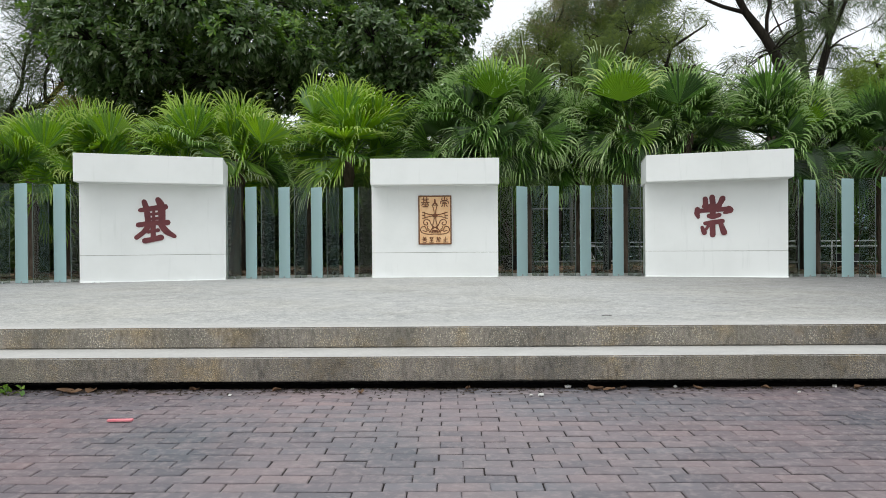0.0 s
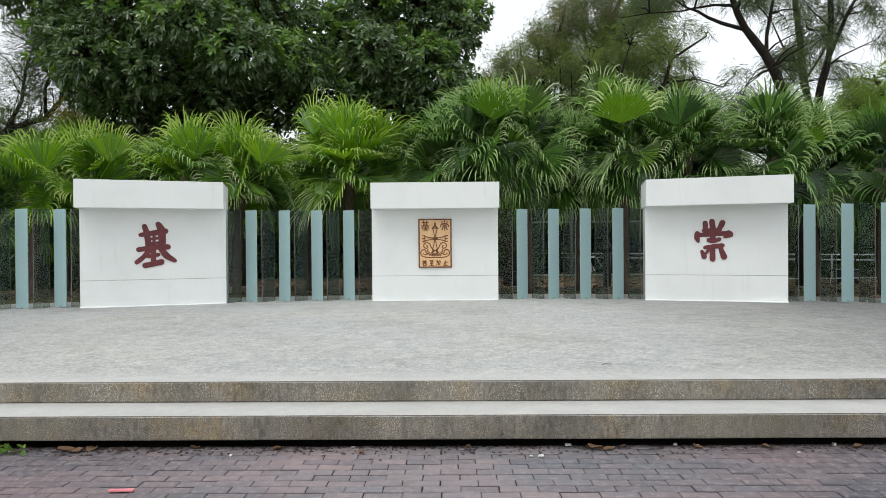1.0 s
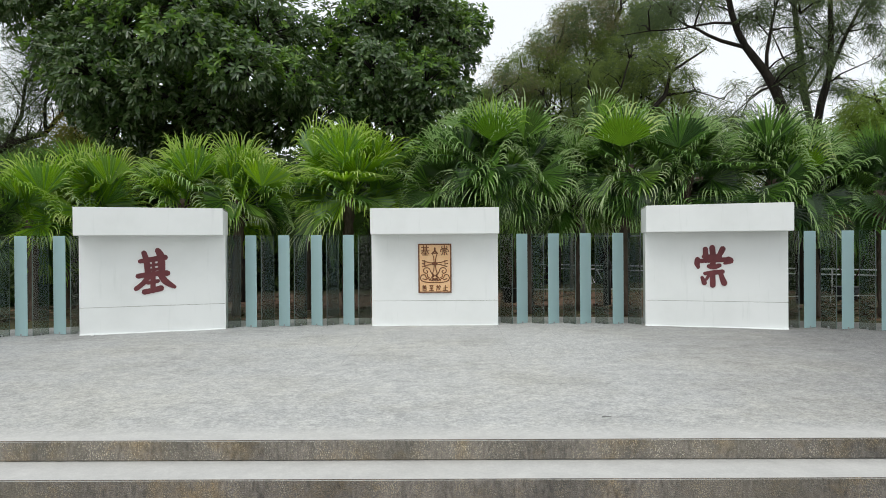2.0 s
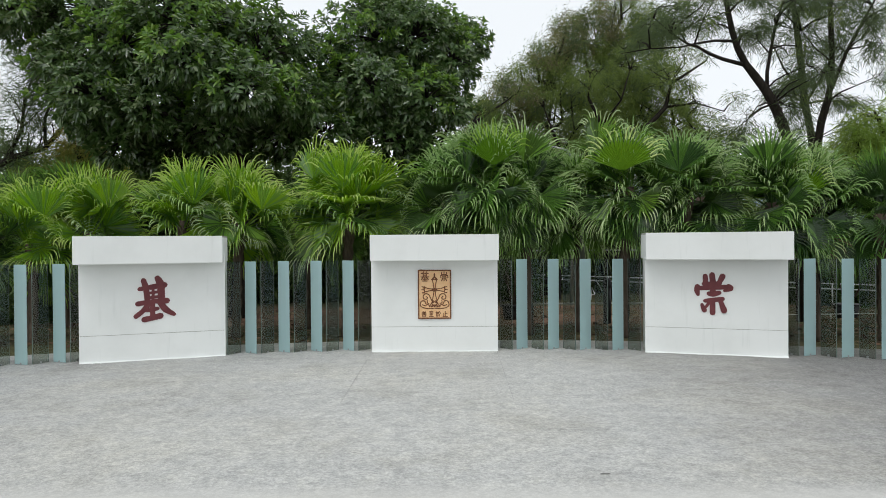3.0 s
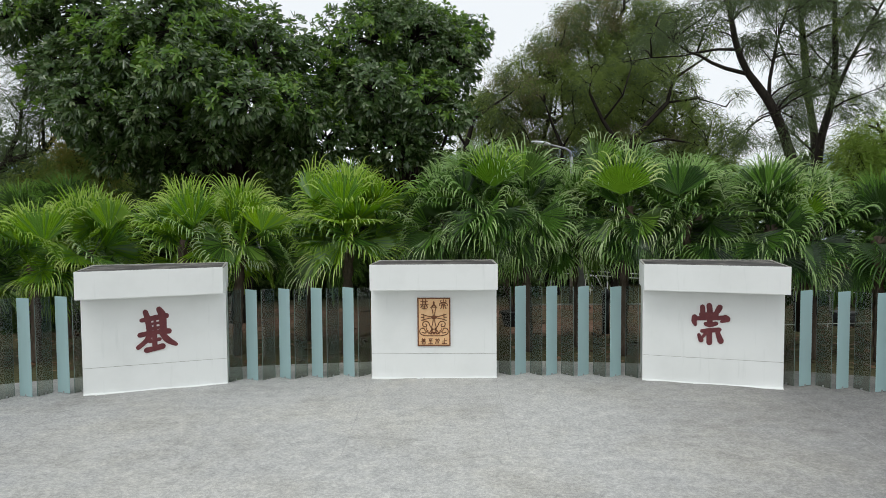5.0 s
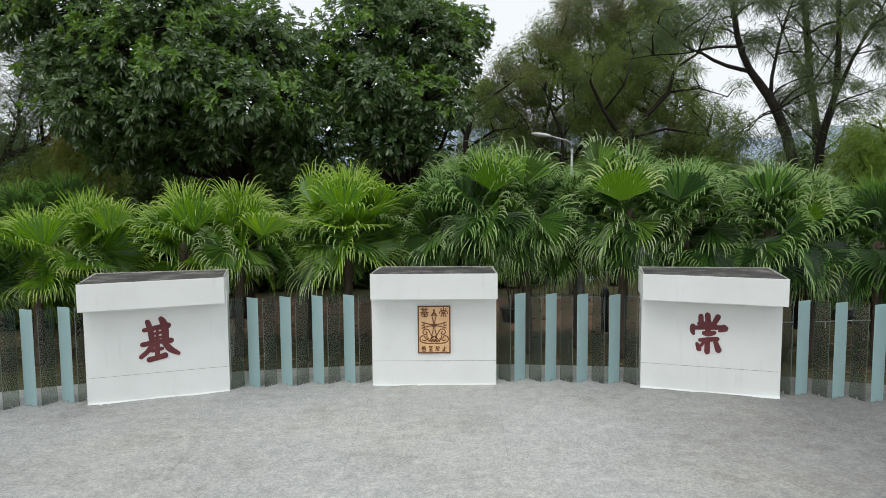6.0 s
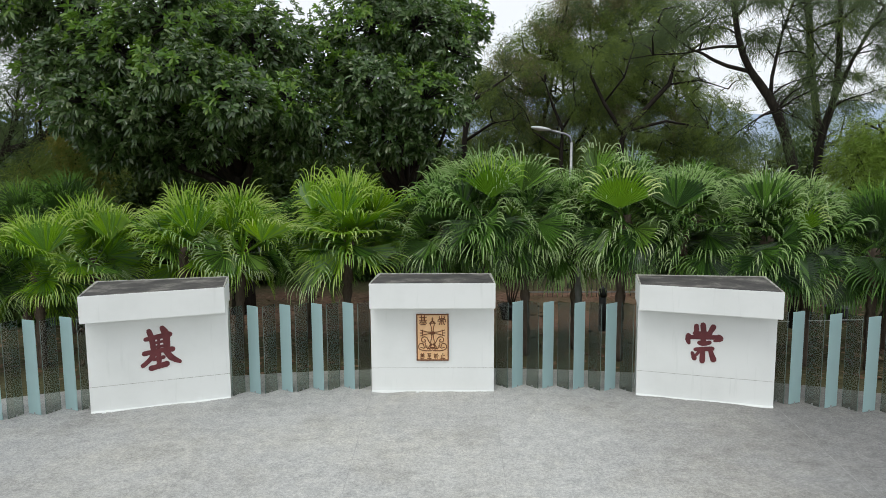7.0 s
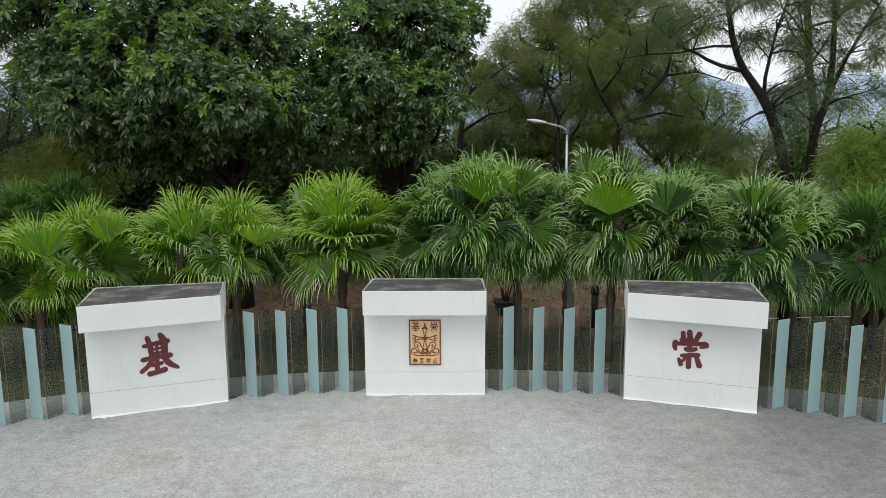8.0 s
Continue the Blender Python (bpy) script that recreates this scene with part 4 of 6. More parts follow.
def limbs(start, direction, length, radius, depth, rng, verts, faces, tips, droop=0.0, wander=0.25, kids=3):
    """Grows one limb and its branches; gathers the twig ends in tips."""
    p, d = Vector(start), Vector(direction).normalized()
    n = 5
    pts, rad = [p.copy()], [radius]
    for k in range(n):
        d = (d + Vector((rng.uniform(-1, 1), rng.uniform(-1, 1), rng.uniform(-0.6, 0.8) - droop)) * wander * 0.5).normalized()
        p = p + d * length / n
        pts.append(p.copy())
        rad.append(radius * (1 - 0.62 * (k + 1) / n))
    add_tube(verts, faces, pts, rad, 6 if depth > 1 else 4)
    if depth <= 0:
        tips += [(pts[-1], d), (pts[-3], d)]
        return
    for k in range(kids):
        q = pts[rng.choice((3, 4, 5)) if k else 5]
        turn = Vector((rng.uniform(-1, 1), rng.uniform(-1, 1), rng.uniform(-0.35, 0.7)))
        limbs(q, (d * 0.9 + turn * 0.8).normalized(), length * rng.uniform(0.55, 0.78), radius * 0.42, depth - 1, rng, verts, faces, tips, droop, wander, kids)


def add_tube(verts, faces, pts, rad, sides):
    v, f = tube_data(pts, rad, sides)
    o = len(verts)
    verts += [tuple(q) for q in v]
    faces += [tuple(i + o for i in q) for q in f]


def rosettes(centres, normals, per, length, width, rng):
    """Vertices and faces of leaf rosettes: at each twig end, leaves that spread all round and arch downward."""
    n0 = len(centres)
    C, N = np.repeat(np.asarray(centres, float), per, 0), np.asarray(normals, float)
    ref = np.where(np.abs(N[:, 2:3]) < 0.9, np.array([[0.0, 0, 1]]), np.array([[1.0, 0, 0]]))
    U = np.cross(N, ref)
    U /= np.linalg.norm(U, axis=1, keepdims=True) + 1e-9
    W = np.cross(N, U)
    U, W, N = (np.repeat(q, per, 0) for q in (U, W, N))
    n = len(C)
    a = (np.tile(np.arange(per), n0) * 2.399 + np.repeat(rng.uniform(0, 6.28, n0), per) + rng.normal(0, 0.2, n))[:, None]
    spread = rng.uniform(0.45, 1.5, n)[:, None]
    d = N * 0.75 + (U * np.cos(a) + W * np.sin(a)) * spread
    d[:, 2] -= rng.uniform(0.0, 0.45, n)
    d /= np.linalg.norm(d, axis=1, keepdims=True)
    base = C + rng.normal(0, 0.018, (n, 3)) - N * rng.uniform(0, 0.07, n)[:, None]
    side = np.cross(d, N + rng.normal(0, 0.3, (n, 3)))
    side /= np.linalg.norm(side, axis=1, keepdims=True) + 1e-9
    nrm = np.cross(side, d)
    nrm *= np.sign(nrm[:, 2:3] + 1e-6)
    L = (length * rng.uniform(0.65, 1.2, n))[:, None]
    H = (width * rng.uniform(0.8, 1.2, n))[:, None] * 0.5
    drop = np.array([[0, 0, 1.0]]) * L
    tip = base + d * L - drop * 0.20
    near, far = base + d * L * 0.32 - drop * 0.01, base + d * L * 0.70 - drop * 0.08
    e, b = (side + nrm * 0.28) * H, (-side + nrm * 0.28) * H
    V = np.stack([base, near + e * 0.75, far + e, tip, far + b, near + b * 0.75], 1).reshape(-1, 3)
    i = np.arange(n) * 6
    return V, np.concatenate([np.stack([i, i + 1, i + 2, i + 3], 1), np.stack([i, i + 3, i + 4, i + 5], 1)])


def build_broadleaf(x, y, lobes, seed, density, per, label, trunk_r, fork, young_from):
    """lobes: (x, y, z, rx, ry, rz) of the crown's bulges, whose outer skin carries the leaf rosettes."""
    rng = random.Random(seed)
    nr = np.random.default_rng(seed)
    g = ground_height(x, y)
    tree = empty("broadleaf_tree", x, y, g)
    tagged(tree, label, "tree")
    o = Vector((x, y, g))
    verts, faces = [], []
    add_tube(verts, faces, [(0, 0, -0.2), (0.05, 0, 0.8), (-0.05, 0.05, fork * 0.7), (0.05, 0, fork)], [trunk_r * 1.35, trunk_r, trunk_r * 0.92, trunk_r * 0.85], 10)
    cs, ns, slot = [], [], []
    for lx, ly, lz, rx, ry, rz in lobes:
        c = Vector((lx, ly, lz)) - o
        start = Vector((0.05, 0, fork * rng.uniform(0.8, 1.0)))
        mid = start.lerp(c, 0.5) + Vector((rng.uniform(-0.3, 0.3), rng.uniform(-0.3, 0.3), 0.2))
        add_tube(verts, faces, [start, start.lerp(mid, 0.5) + Vector((0, 0, 0.1)), mid, c], [trunk_r * 0.45, trunk_r * 0.36, trunk_r * 0.26, trunk_r * 0.10], 7)
        for k in range(int(density * (rx * ry + rx * rz + ry * rz) / 3)):
            v = Vector((rng.gauss(0, 1), rng.gauss(0, 1), rng.gauss(0, 1))).normalized()
            shell = rng.choice((1.0, 1.0, 0.9, 0.75, 0.62)) * rng.uniform(0.93, 1.04)
            bumpy = 1.0 + 0.42 * noise.noise((c + v * 1.5) * 1.5) + 0.22 * noise.noise((c + v) * 4.0)
            p = c + Vector((v.x * rx, v.y * ry, v.z * rz)) * shell * bumpy
            w = p + o
            if any((((w.x - a) / d) ** 2 + ((w.y - b) / e) ** 2 + ((w.z - q) / f) ** 2) < 0.30 for a, b, q, d, e, f in lobes):
                continue
            if shell > 0.8 and (noise.noise(w * 1.25) < -0.26 or noise.noise(w * 3.1) < -0.42):
                continue
            if k % 9 == 0:
                add_tube(verts, faces, [c.lerp(p, 0.1), c.lerp(p, 0.5) + Vector((0, 0, 0.06)), c.lerp(p, 0.97)], [0.022, 0.013, 0.005], 4)
            cs.append(p)
            ns.append((v + Vector((0, -0.1, 0.35))).normalized())
            young = noise.noise(w * 0.75 + Vector((2.5, 9, seed))) > young_from + (0.30 if w.z < 4.7 else 0.0) - (0.25 if ly < 16.7 and lz > 4.9 else 0.0) and shell > 0.85 and v.z > -0.35
            slot.append(1 if young else 0)
    raw("trunk", verts, faces, BARK_DARK, tree, True)
    V, F = rosettes(cs, ns, per, 0.185, 0.060, nr)
    mesh_np("crown", V, F, [BROAD, BROAD_NEW], tree, np.tile(np.repeat(np.array(slot), per), 2))
    return tree


LOBES_A = [
    (-10.3, 17.2, 7.35, 1.1, 1.0, 0.6), (-8.8, 17.0, 6.0, 0.9, 1.1, 0.8), (-8.7, 17.6, 7.5, 1.15, 1.3, 0.8), (-7.9, 16.0, 5.15, 0.9, 0.9, 0.75), (-7.7, 17.0, 4.2, 0.85, 1.0, 0.65),
    (-6.1, 16.3, 6.8, 1.25, 1.3, 1.0), (-7.3, 16.4, 6.3, 1.0, 1.1, 0.9), (-5.5, 15.2, 5.7, 1.0, 0.9, 0.65), (-4.4, 15.4, 5.1, 0.95, 0.85, 0.65), (-3.5, 16.6, 5.1, 0.85, 0.85, 0.7),
    (-5.8, 18.2, 4.9, 1.5, 1.0, 0.85), (-5.3, 19.2, 7.15, 1.35, 1.4, 1.0), (-4.5, 17.6, 6.4, 1.4, 1.3, 1.1), (-6.6, 18.8, 7.5, 1.2, 1.2, 0.9), (-3.9, 17.6, 4.4, 1.0, 1.0, 0.7),
    (-7.0, 19.0, 5.7, 1.4, 1.0, 1.1), (-8.6, 18.6, 5.7, 1.2, 1.0, 1.0), (-9.2, 18.4, 5.2, 0.7, 0.9, 0.7), (-6.7, 16.2, 4.9, 0.9, 0.9, 0.7), (-5.4, 16.6, 4.4, 0.9, 0.8, 0.6), (-6.9, 17.6, 3.9, 0.8, 0.8, 0.5),
    (-8.9, 17.0, 8.3, 0.8, 0.9, 0.45), (-5.9, 16.6, 7.7, 0.7, 0.8, 0.4),
]
LOBES_B = [
    (-2.0, 19.3, 7.25, 1.2, 1.3, 1.0), (-1.6, 20.2, 8.35, 1.0, 1.1, 0.75), (-0.8, 19.3, 7.25, 1.2, 1.2, 1.0), (0.15, 19.2, 6.6, 0.72, 0.9, 0.9), (0.6, 21.3, 7.7, 0.7, 0.8, 0.65), (-1.8, 17.9, 5.6, 1.2, 0.9, 0.9),
    (-0.5, 18.0, 5.3, 0.9, 0.9, 0.75), (0.2, 17.8, 5.05, 0.5, 0.6, 0.45), (-2.9, 17.5, 4.5, 0.75, 0.7, 0.65), (-1.4, 18.2, 4.35, 1.0, 0.8, 0.65), (-3.0, 18.8, 6.2, 1.1, 1.0, 1.0), (-0.4, 18.6, 4.3, 0.7, 0.7, 0.55), (-1.6, 20.0, 6.0, 1.8, 1.0, 1.5), (-0.3, 20.4, 7.85, 0.75, 0.9, 0.45),
]
build_broadleaf(-5.3, 18.4, LOBES_A, 5, 440, 9, "large spreading tree with dense dark glossy leaves", 0.27, 3.7, 0.12)
build_broadleaf(-1.2, 20.2, LOBES_B, 6, 440, 9, "rounded tree with dense glossy green leaves", 0.22, 2.8, 0.10)


def needles(tips, per, length, width, rng, droop=0.8, cloud=0.22):
    """Fine hanging needle sprays round twig ends."""
    P = np.array([tuple(p) for p, _ in tips])
    D = np.array([tuple(d) for _, d in tips])
    C, N = np.repeat(P, per, 0), np.repeat(D, per, 0)
    n = len(C)
    base = C + rng.normal(0, cloud, (n, 3))
    d = N * 0.6 + rng.normal(0, 0.6, (n, 3))
    d[:, 2] -= droop * rng.uniform(0.2, 1.2, n)
    d /= np.linalg.norm(d, axis=1, keepdims=True) + 1e-9
    side = np.cross(d, rng.normal(0, 1, (n, 3)))
    side /= np.linalg.norm(side, axis=1, keepdims=True) + 1e-9
    L = (length * rng.uniform(0.5, 1.3, n))[:, None]
    W = (width * rng.uniform(0.7, 1.3, n))[:, None]
    V = np.stack([base, base + d * L * 0.55 + side * W - np.array([0, 0, 1]) * L * 0.05, base + d * L - np.array([0, 0, 1]) * L * 0.2], 1).reshape(-1, 3)
    i = np.arange(n) * 3
    return V, np.stack([i, i + 1, i + 2], 1)


def build_casuarina(stems, tufts, seed, label, per=42, bright=0.06):
    """stems: polylines of (x, y, z, radius) in the world, from the ground up. tufts: hanging clumps of needles, (x, y, z, r, number)."""
    rng = random.Random(seed)
    nr = np.random.default_rng(seed)
    bx, by, bz, _ = stems[0][0]
    tree = empty("casuarina_tree", bx, by, bz)
    tagged(tree, label, "tree")
    o = Vector((bx, by, bz))
    verts, faces, tips = [], [], []
    nodes = []
    for stem in stems:
        pts = [Vector(s[:3]) - o for s in stem]
        add_tube(verts, faces, pts, [s[3] * 0.84 for s in stem], 8)
        nodes += pts[len(pts) // 3:]
    for tx, ty, tz, r, num in tufts:
        c = Vector((tx, ty, tz)) - o
        root = min(nodes, key=lambda q: (q - c).length + max(0, q.z - c.z) * 0.7)
        bend = root.lerp(c, 0.5) + Vector((rng.uniform(-0.2, 0.2), rng.uniform(-0.2, 0.2), 0.25 * r))
        add_tube(verts, faces, [root, root.lerp(bend, 0.5) + Vector((0, 0, 0.05)), bend, c], [0.024, 0.019, 0.014, 0.008], 5)
        for k in range(num):
            v = Vector((rng.gauss(0, 1), rng.gauss(0, 1), rng.gauss(0, 0.6))).normalized() * r * rng.uniform(0.25, 1.0)
            p = c + v
            if k % 3 == 0:
                add_tube(verts, faces, [c.lerp(p, 0.05), c.lerp(p, 0.6) + Vector((0, 0, 0.06)), p], [0.013, 0.009, 0.004], 3)
            tips.append((p, v.normalized()))
    raw("trunk", verts, faces, BARK_DARK, tree, True)
    V, F = needles(tips, per, 0.24, 0.0055, nr, 1.3, 0.10)
    slots = np.repeat((nr.random(len(tips)) < bright).astype(int), per)
    mesh_np("crown", V, F, [NEEDLE_DARK, NEEDLE], tree, slots)
    return tree


def loose_tufts(seed, spots, num):
    """Clumps scattered inside ellipsoids (x, y, z, rx, rz, count)."""
    rng = random.Random(seed)
    out = []
    for x, y, z, rx, rz, n in spots:
        for _ in range(int(n * 1.05)):
            out.append((x + rng.uniform(-rx, rx), y + rng.uniform(-1.2, 1.2), z + rng.uniform(-rz, rz), rng.uniform(0.26, 0.52), num))
    return out


# open trees with dark leaning stems
build_casuarina([
    [(8.1, 16.5, -0.5, 0.19), (8.05, 16.5, 1.8, 0.17), (7.92, 16.5, 3.29, 0.155), (7.82, 16.5, 3.78, 0.15), (7.65, 16.5, 4.34, 0.14), (7.43, 16.5, 4.85, 0.135), (7.25, 16.5, 5.17, 0.125), (7.0, 16.5, 5.5, 0.115), (6.80, 16.5, 5.76, 0.10), (6.63, 16.5, 6.1, 0.092), (6.5, 16.5, 6.5, 0.085), (6.42, 16.5, 6.9, 0.075), (6.33, 16.5, 7.4, 0.065), (6.2, 16.5, 8.2, 0.05), (6.1, 16.5, 9.2, 0.02)],
    [(6.78, 16.5, 5.74, 0.06), (6.25, 16.4, 5.85, 0.052), (5.94, 16.4, 5.98, 0.045), (5.69, 16.4, 6.13, 0.038), (5.43, 16.4, 6.22, 0.03), (5.1, 16.4, 6.45, 0.02), (4.7, 16.4, 6.8, 0.01)],
    [(6.55, 16.5, 6.28, 0.042), (6.07, 16.4, 6.27, 0.034), (5.62, 16.4, 6.2, 0.028), (5.3, 16.4, 6.13, 0.022), (4.61, 16.4, 6.1, 0.016), (3.97, 16.4, 6.0, 0.008)],
    [(7.28, 16.5, 5.2, 0.055), (7.33, 16.6, 5.61, 0.048), (7.42, 16.6, 6.12, 0.042), (7.52, 16.6, 6.63, 0.036), (7.68, 16.6, 7.14, 0.03), (7.95, 16.6, 7.9, 0.015)],
    [(6.42, 16.5, 6.9, 0.03), (6.55, 16.6, 7.5, 0.025), (6.5, 16.6, 8.2, 0.012)],
    [(7.4, 16.6, 6.0, 0.02), (7.1, 16.6, 6.35, 0.015), (6.7, 16.6, 6.5, 0.008)],
], loose_tufts(31, [(6.9, 16.6, 7.3, 0.5, 0.3, 5), (7.9, 16.6, 6.9, 0.5, 0.5, 6), (7.95, 16.6, 4.9, 0.35, 0.5, 4), (7.0, 16.5, 4.25, 0.35, 0.2, 4), (6.0, 16.4, 7.1, 0.8, 0.4, 9), (5.0, 16.4, 6.7, 0.6, 0.35, 7), (8.1, 16.6, 5.7, 0.3, 0.4, 6), (7.0, 16.6, 6.6, 0.3, 0.2, 4), (7.6, 16.6, 8.0, 1.2, 0.4, 9)], 7), 21, "tall open casuarina with dark leaning trunk and feathery needles", 52)
build_casuarina([
    [(8.5, 16.8, -0.5, 0.15), (8.52, 16.8, 2.2, 0.135), (8.56, 16.8, 3.53, 0.12), (8.58, 16.8, 4.05, 0.115), (8.66, 16.8, 4.5, 0.11), (8.79, 16.8, 4.94, 0.105), (8.88, 16.8, 5.45, 0.09), (8.9, 16.8, 6.07, 0.08), (8.88, 16.8, 6.81, 0.07), (8.85, 16.8, 7.4, 0.06), (8.7, 16.8, 8.6, 0.02)],
    [(8.82, 16.8, 5.1, 0.07), (9.02, 16.8, 5.57, 0.06), (9.23, 16.8, 6.07, 0.05), (9.56, 16.8, 6.68, 0.04), (9.83, 16.8, 7.17, 0.03), (10.3, 16.8, 8.0, 0.012)],
    [(9.3, 16.8, 6.15, 0.02), (9.8, 16.8, 6.25, 0.014), (10.4, 16.8, 6.2, 0.006)],
    [(8.85, 16.8, 5.9, 0.025), (8.5, 16.8, 6.2, 0.018), (8.2, 16.8, 6.6, 0.008)],
], loose_tufts(32, [(8.9, 16.8, 6.9, 0.5, 0.5, 8), (9.6, 16.8, 6.2, 0.5, 0.3, 3), (9.6, 16.8, 5.2, 0.3, 0.3, 3), (8.3, 16.8, 7.7, 0.9, 0.4, 6), (10.1, 16.8, 7.1, 0.4, 0.4, 4), (9.3, 16.8, 7.9, 0.8, 0.4, 6), (8.9, 16.8, 5.9, 0.25, 0.25, 3)], 7), 22, "tall casuarina with a forked dark stem and thin needles", 52)
build_casuarina([
    [(13.1, 26, -0.8, 0.24), (13.1, 26, 4.0, 0.2), (13.03, 26, 5.2, 0.185), (12.75, 26, 6.6, 0.17), (12.6, 26, 8.2, 0.15), (12.4, 26, 9.8, 0.11), (12.2, 26, 11.5, 0.05)],
    [(12.7, 26, 7.0, 0.06), (12.0, 26, 7.9, 0.045), (11.6, 26, 8.8, 0.02)],
    [(13.1, 26, 4.6, 0.06), (12.3, 26, 5.3, 0.045), (11.7, 26, 5.9, 0.02)],
    [(12.75, 26, 6.6, 0.06), (13.5, 26, 7.8, 0.045), (14.0, 26, 9.2, 0.02)],
], loose_tufts(37, [(12.4, 26, 9.8, 1.2, 0.8, 9), (11.9, 26, 7.2, 0.7, 0.6, 4), (12.0, 26, 5.5, 0.5, 0.4, 3), (13.8, 26, 8.4, 0.7, 0.8, 6), (14.4, 26, 6.2, 0.6, 0.6, 4)], 9), 27, "tall dark casuarina standing further behind", 52)
def build_bare_tree(boughs, seed, label):
    """boughs: polylines of (x, y, z, radius); crooked twigs grow from them, with a few thin needles at the ends."""
    rng = random.Random(seed)
    nr = np.random.default_rng(seed)
    bx, by, bz, _ = boughs[0][0]
    tree = empty("casuarina_tree", bx, by, bz)
    tagged(tree, label, "tree")
    o = Vector((bx, by, bz))
    verts, faces, tips = [], [], []
    for bough in boughs:
        pts = [Vector(s[:3]) - o for s in bough]
        add_tube(verts, faces, pts, [s[3] for s in bough], 7)
        for p, q in zip(pts[1:], pts[2:]):
            for _ in range(8):
                a = p.lerp(q, rng.random())
                limbs(a, Vector((rng.uniform(-0.7, 0.9), rng.uniform(-0.5, 0.5), rng.uniform(0.2, 1.0))), rng.uniform(0.5, 1.0), 0.022, 2, rng, verts, faces, tips, -0.1, 0.6, 2)
    raw("trunk", verts, faces, BARK_DARK, tree, True)
    V, F = needles(tips, 40, 0.20, 0.008, nr, 0.7, 0.16)
    mesh_np("crown", V, F, [NEEDLE_DARK], tree)
    return tree


build_bare_tree([
    [(-13.4, 19.6, -0.5, 0.15), (-13.2, 19.6, 2.4, 0.13), (-12.6, 19.5, 3.7, 0.11), (-11.8, 19.5, 4.15, 0.085), (-10.9, 19.5, 4.4, 0.07), (-10.3, 19.5, 5.1, 0.055), (-9.7, 19.4, 5.5, 0.035), (-9.0, 19.4, 6.0, 0.015)],
    [(-12.0, 19.5, 4.05, 0.06), (-11.6, 19.6, 4.9, 0.05), (-11.5, 19.6, 5.7, 0.04), (-11.2, 19.6, 6.6, 0.03), (-11.2, 19.6, 7.6, 0.01)],
    [(-10.9, 19.5, 4.4, 0.045), (-10.9, 19.5, 5.2, 0.04), (-10.6, 19.5, 6.0, 0.03), (-10.5, 19.5, 7.0, 0.01)],
], 23, "thin half-bare casuarina with crooked dark branches")


build_casuarina([
    [(5.5, 24, -0.8, 0.17), (5.6, 24, 2.4, 0.15), (5.69, 24, 4.29, 0.13), (5.83, 24, 4.7, 0.12), (6.32, 24, 5.24, 0.10), (7.21, 24, 6.19, 0.085), (7.39, 24, 6.95, 0.065), (8.56, 24, 7.71, 0.03)],
    [(5.78, 24, 4.6, 0.09), (5.11, 24, 5.61, 0.075), (4.66, 24, 6.52, 0.055), (4.72, 24, 7.33, 0.025)],
    [(5.83, 24, 4.7, 0.07), (7.15, 24, 5.01, 0.05), (8.54, 24, 4.77, 0.02)],
    [(7.21, 24, 6.19, 0.05), (8.21, 24, 6.31, 0.035), (9.13, 24, 6.03, 0.015)],
    [(5.11, 24, 5.61, 0.045), (5.7, 23.8, 6.4, 0.035), (6.0, 23.8, 7.4, 0.02)],
], loose_tufts(34, [(5.0, 24, 7.0, 0.8, 0.6, 8), (7.8, 24, 7.3, 0.9, 0.6, 9), (8.3, 24, 5.7, 0.9, 0.6, 9), (6.3, 24, 7.4, 0.7, 0.7, 7), (6.9, 24, 4.6, 1.2, 0.4, 8)], 10), 24, "forked casuarina with dark crooked branches and olive needles", 30, 0.75)
build_casuarina([
    [(0.5, 24.2, -0.8, 0.15), (0.5, 24.2, 2.4, 0.14), (0.54, 24.2, 4.09, 0.125), (0.61, 24.2, 4.82, 0.11), (0.87, 24.2, 5.74, 0.075), (2.07, 24.2, 6.54, 0.03)],
    [(0.61, 24.2, 4.82, 0.06), (0.13, 24.2, 5.65, 0.05), (0.06, 24.2, 6.38, 0.03)],
    [(0.58, 24.2, 4.4, 0.06), (1.5, 24.2, 5.0, 0.045), (2.2, 24.2, 5.1, 0.02)],
], loose_tufts(35, [(1.6, 24.2, 6.3, 0.7, 0.5, 7), (1.9, 24.2, 5.0, 0.6, 0.5, 6)], 10), 25, "slender casuarina with dark forked stem and brownish needles", 30, 0.5)
build_casuarina([
    [(3.7, 24.6, -0.8, 0.11), (3.8, 24.6, 2.4, 0.10), (3.84, 24.6, 4.07, 0.08), (3.87, 24.6, 4.8, 0.07), (3.55, 24.6, 5.53, 0.055), (3.26, 24.6, 6.35, 0.02)],
    [(3.87, 24.6, 4.8, 0.05), (4.3, 24.6, 5.5, 0.04), (4.2, 24.6, 6.4, 0.02)],
    [(3.84, 24.6, 4.1, 0.05), (2.9, 24.6, 4.7, 0.035), (2.6, 24.6, 5.4, 0.02)],
], loose_tufts(36, [(3.3, 24.6, 6.3, 0.6, 0.5, 5), (2.6, 24.6, 5.3, 0.6, 0.5, 5), (4.3, 24.6, 6.2, 0.4, 0.5, 4)], 10), 26, "slim casuarina with dark twisting branches", 30, 0.5)


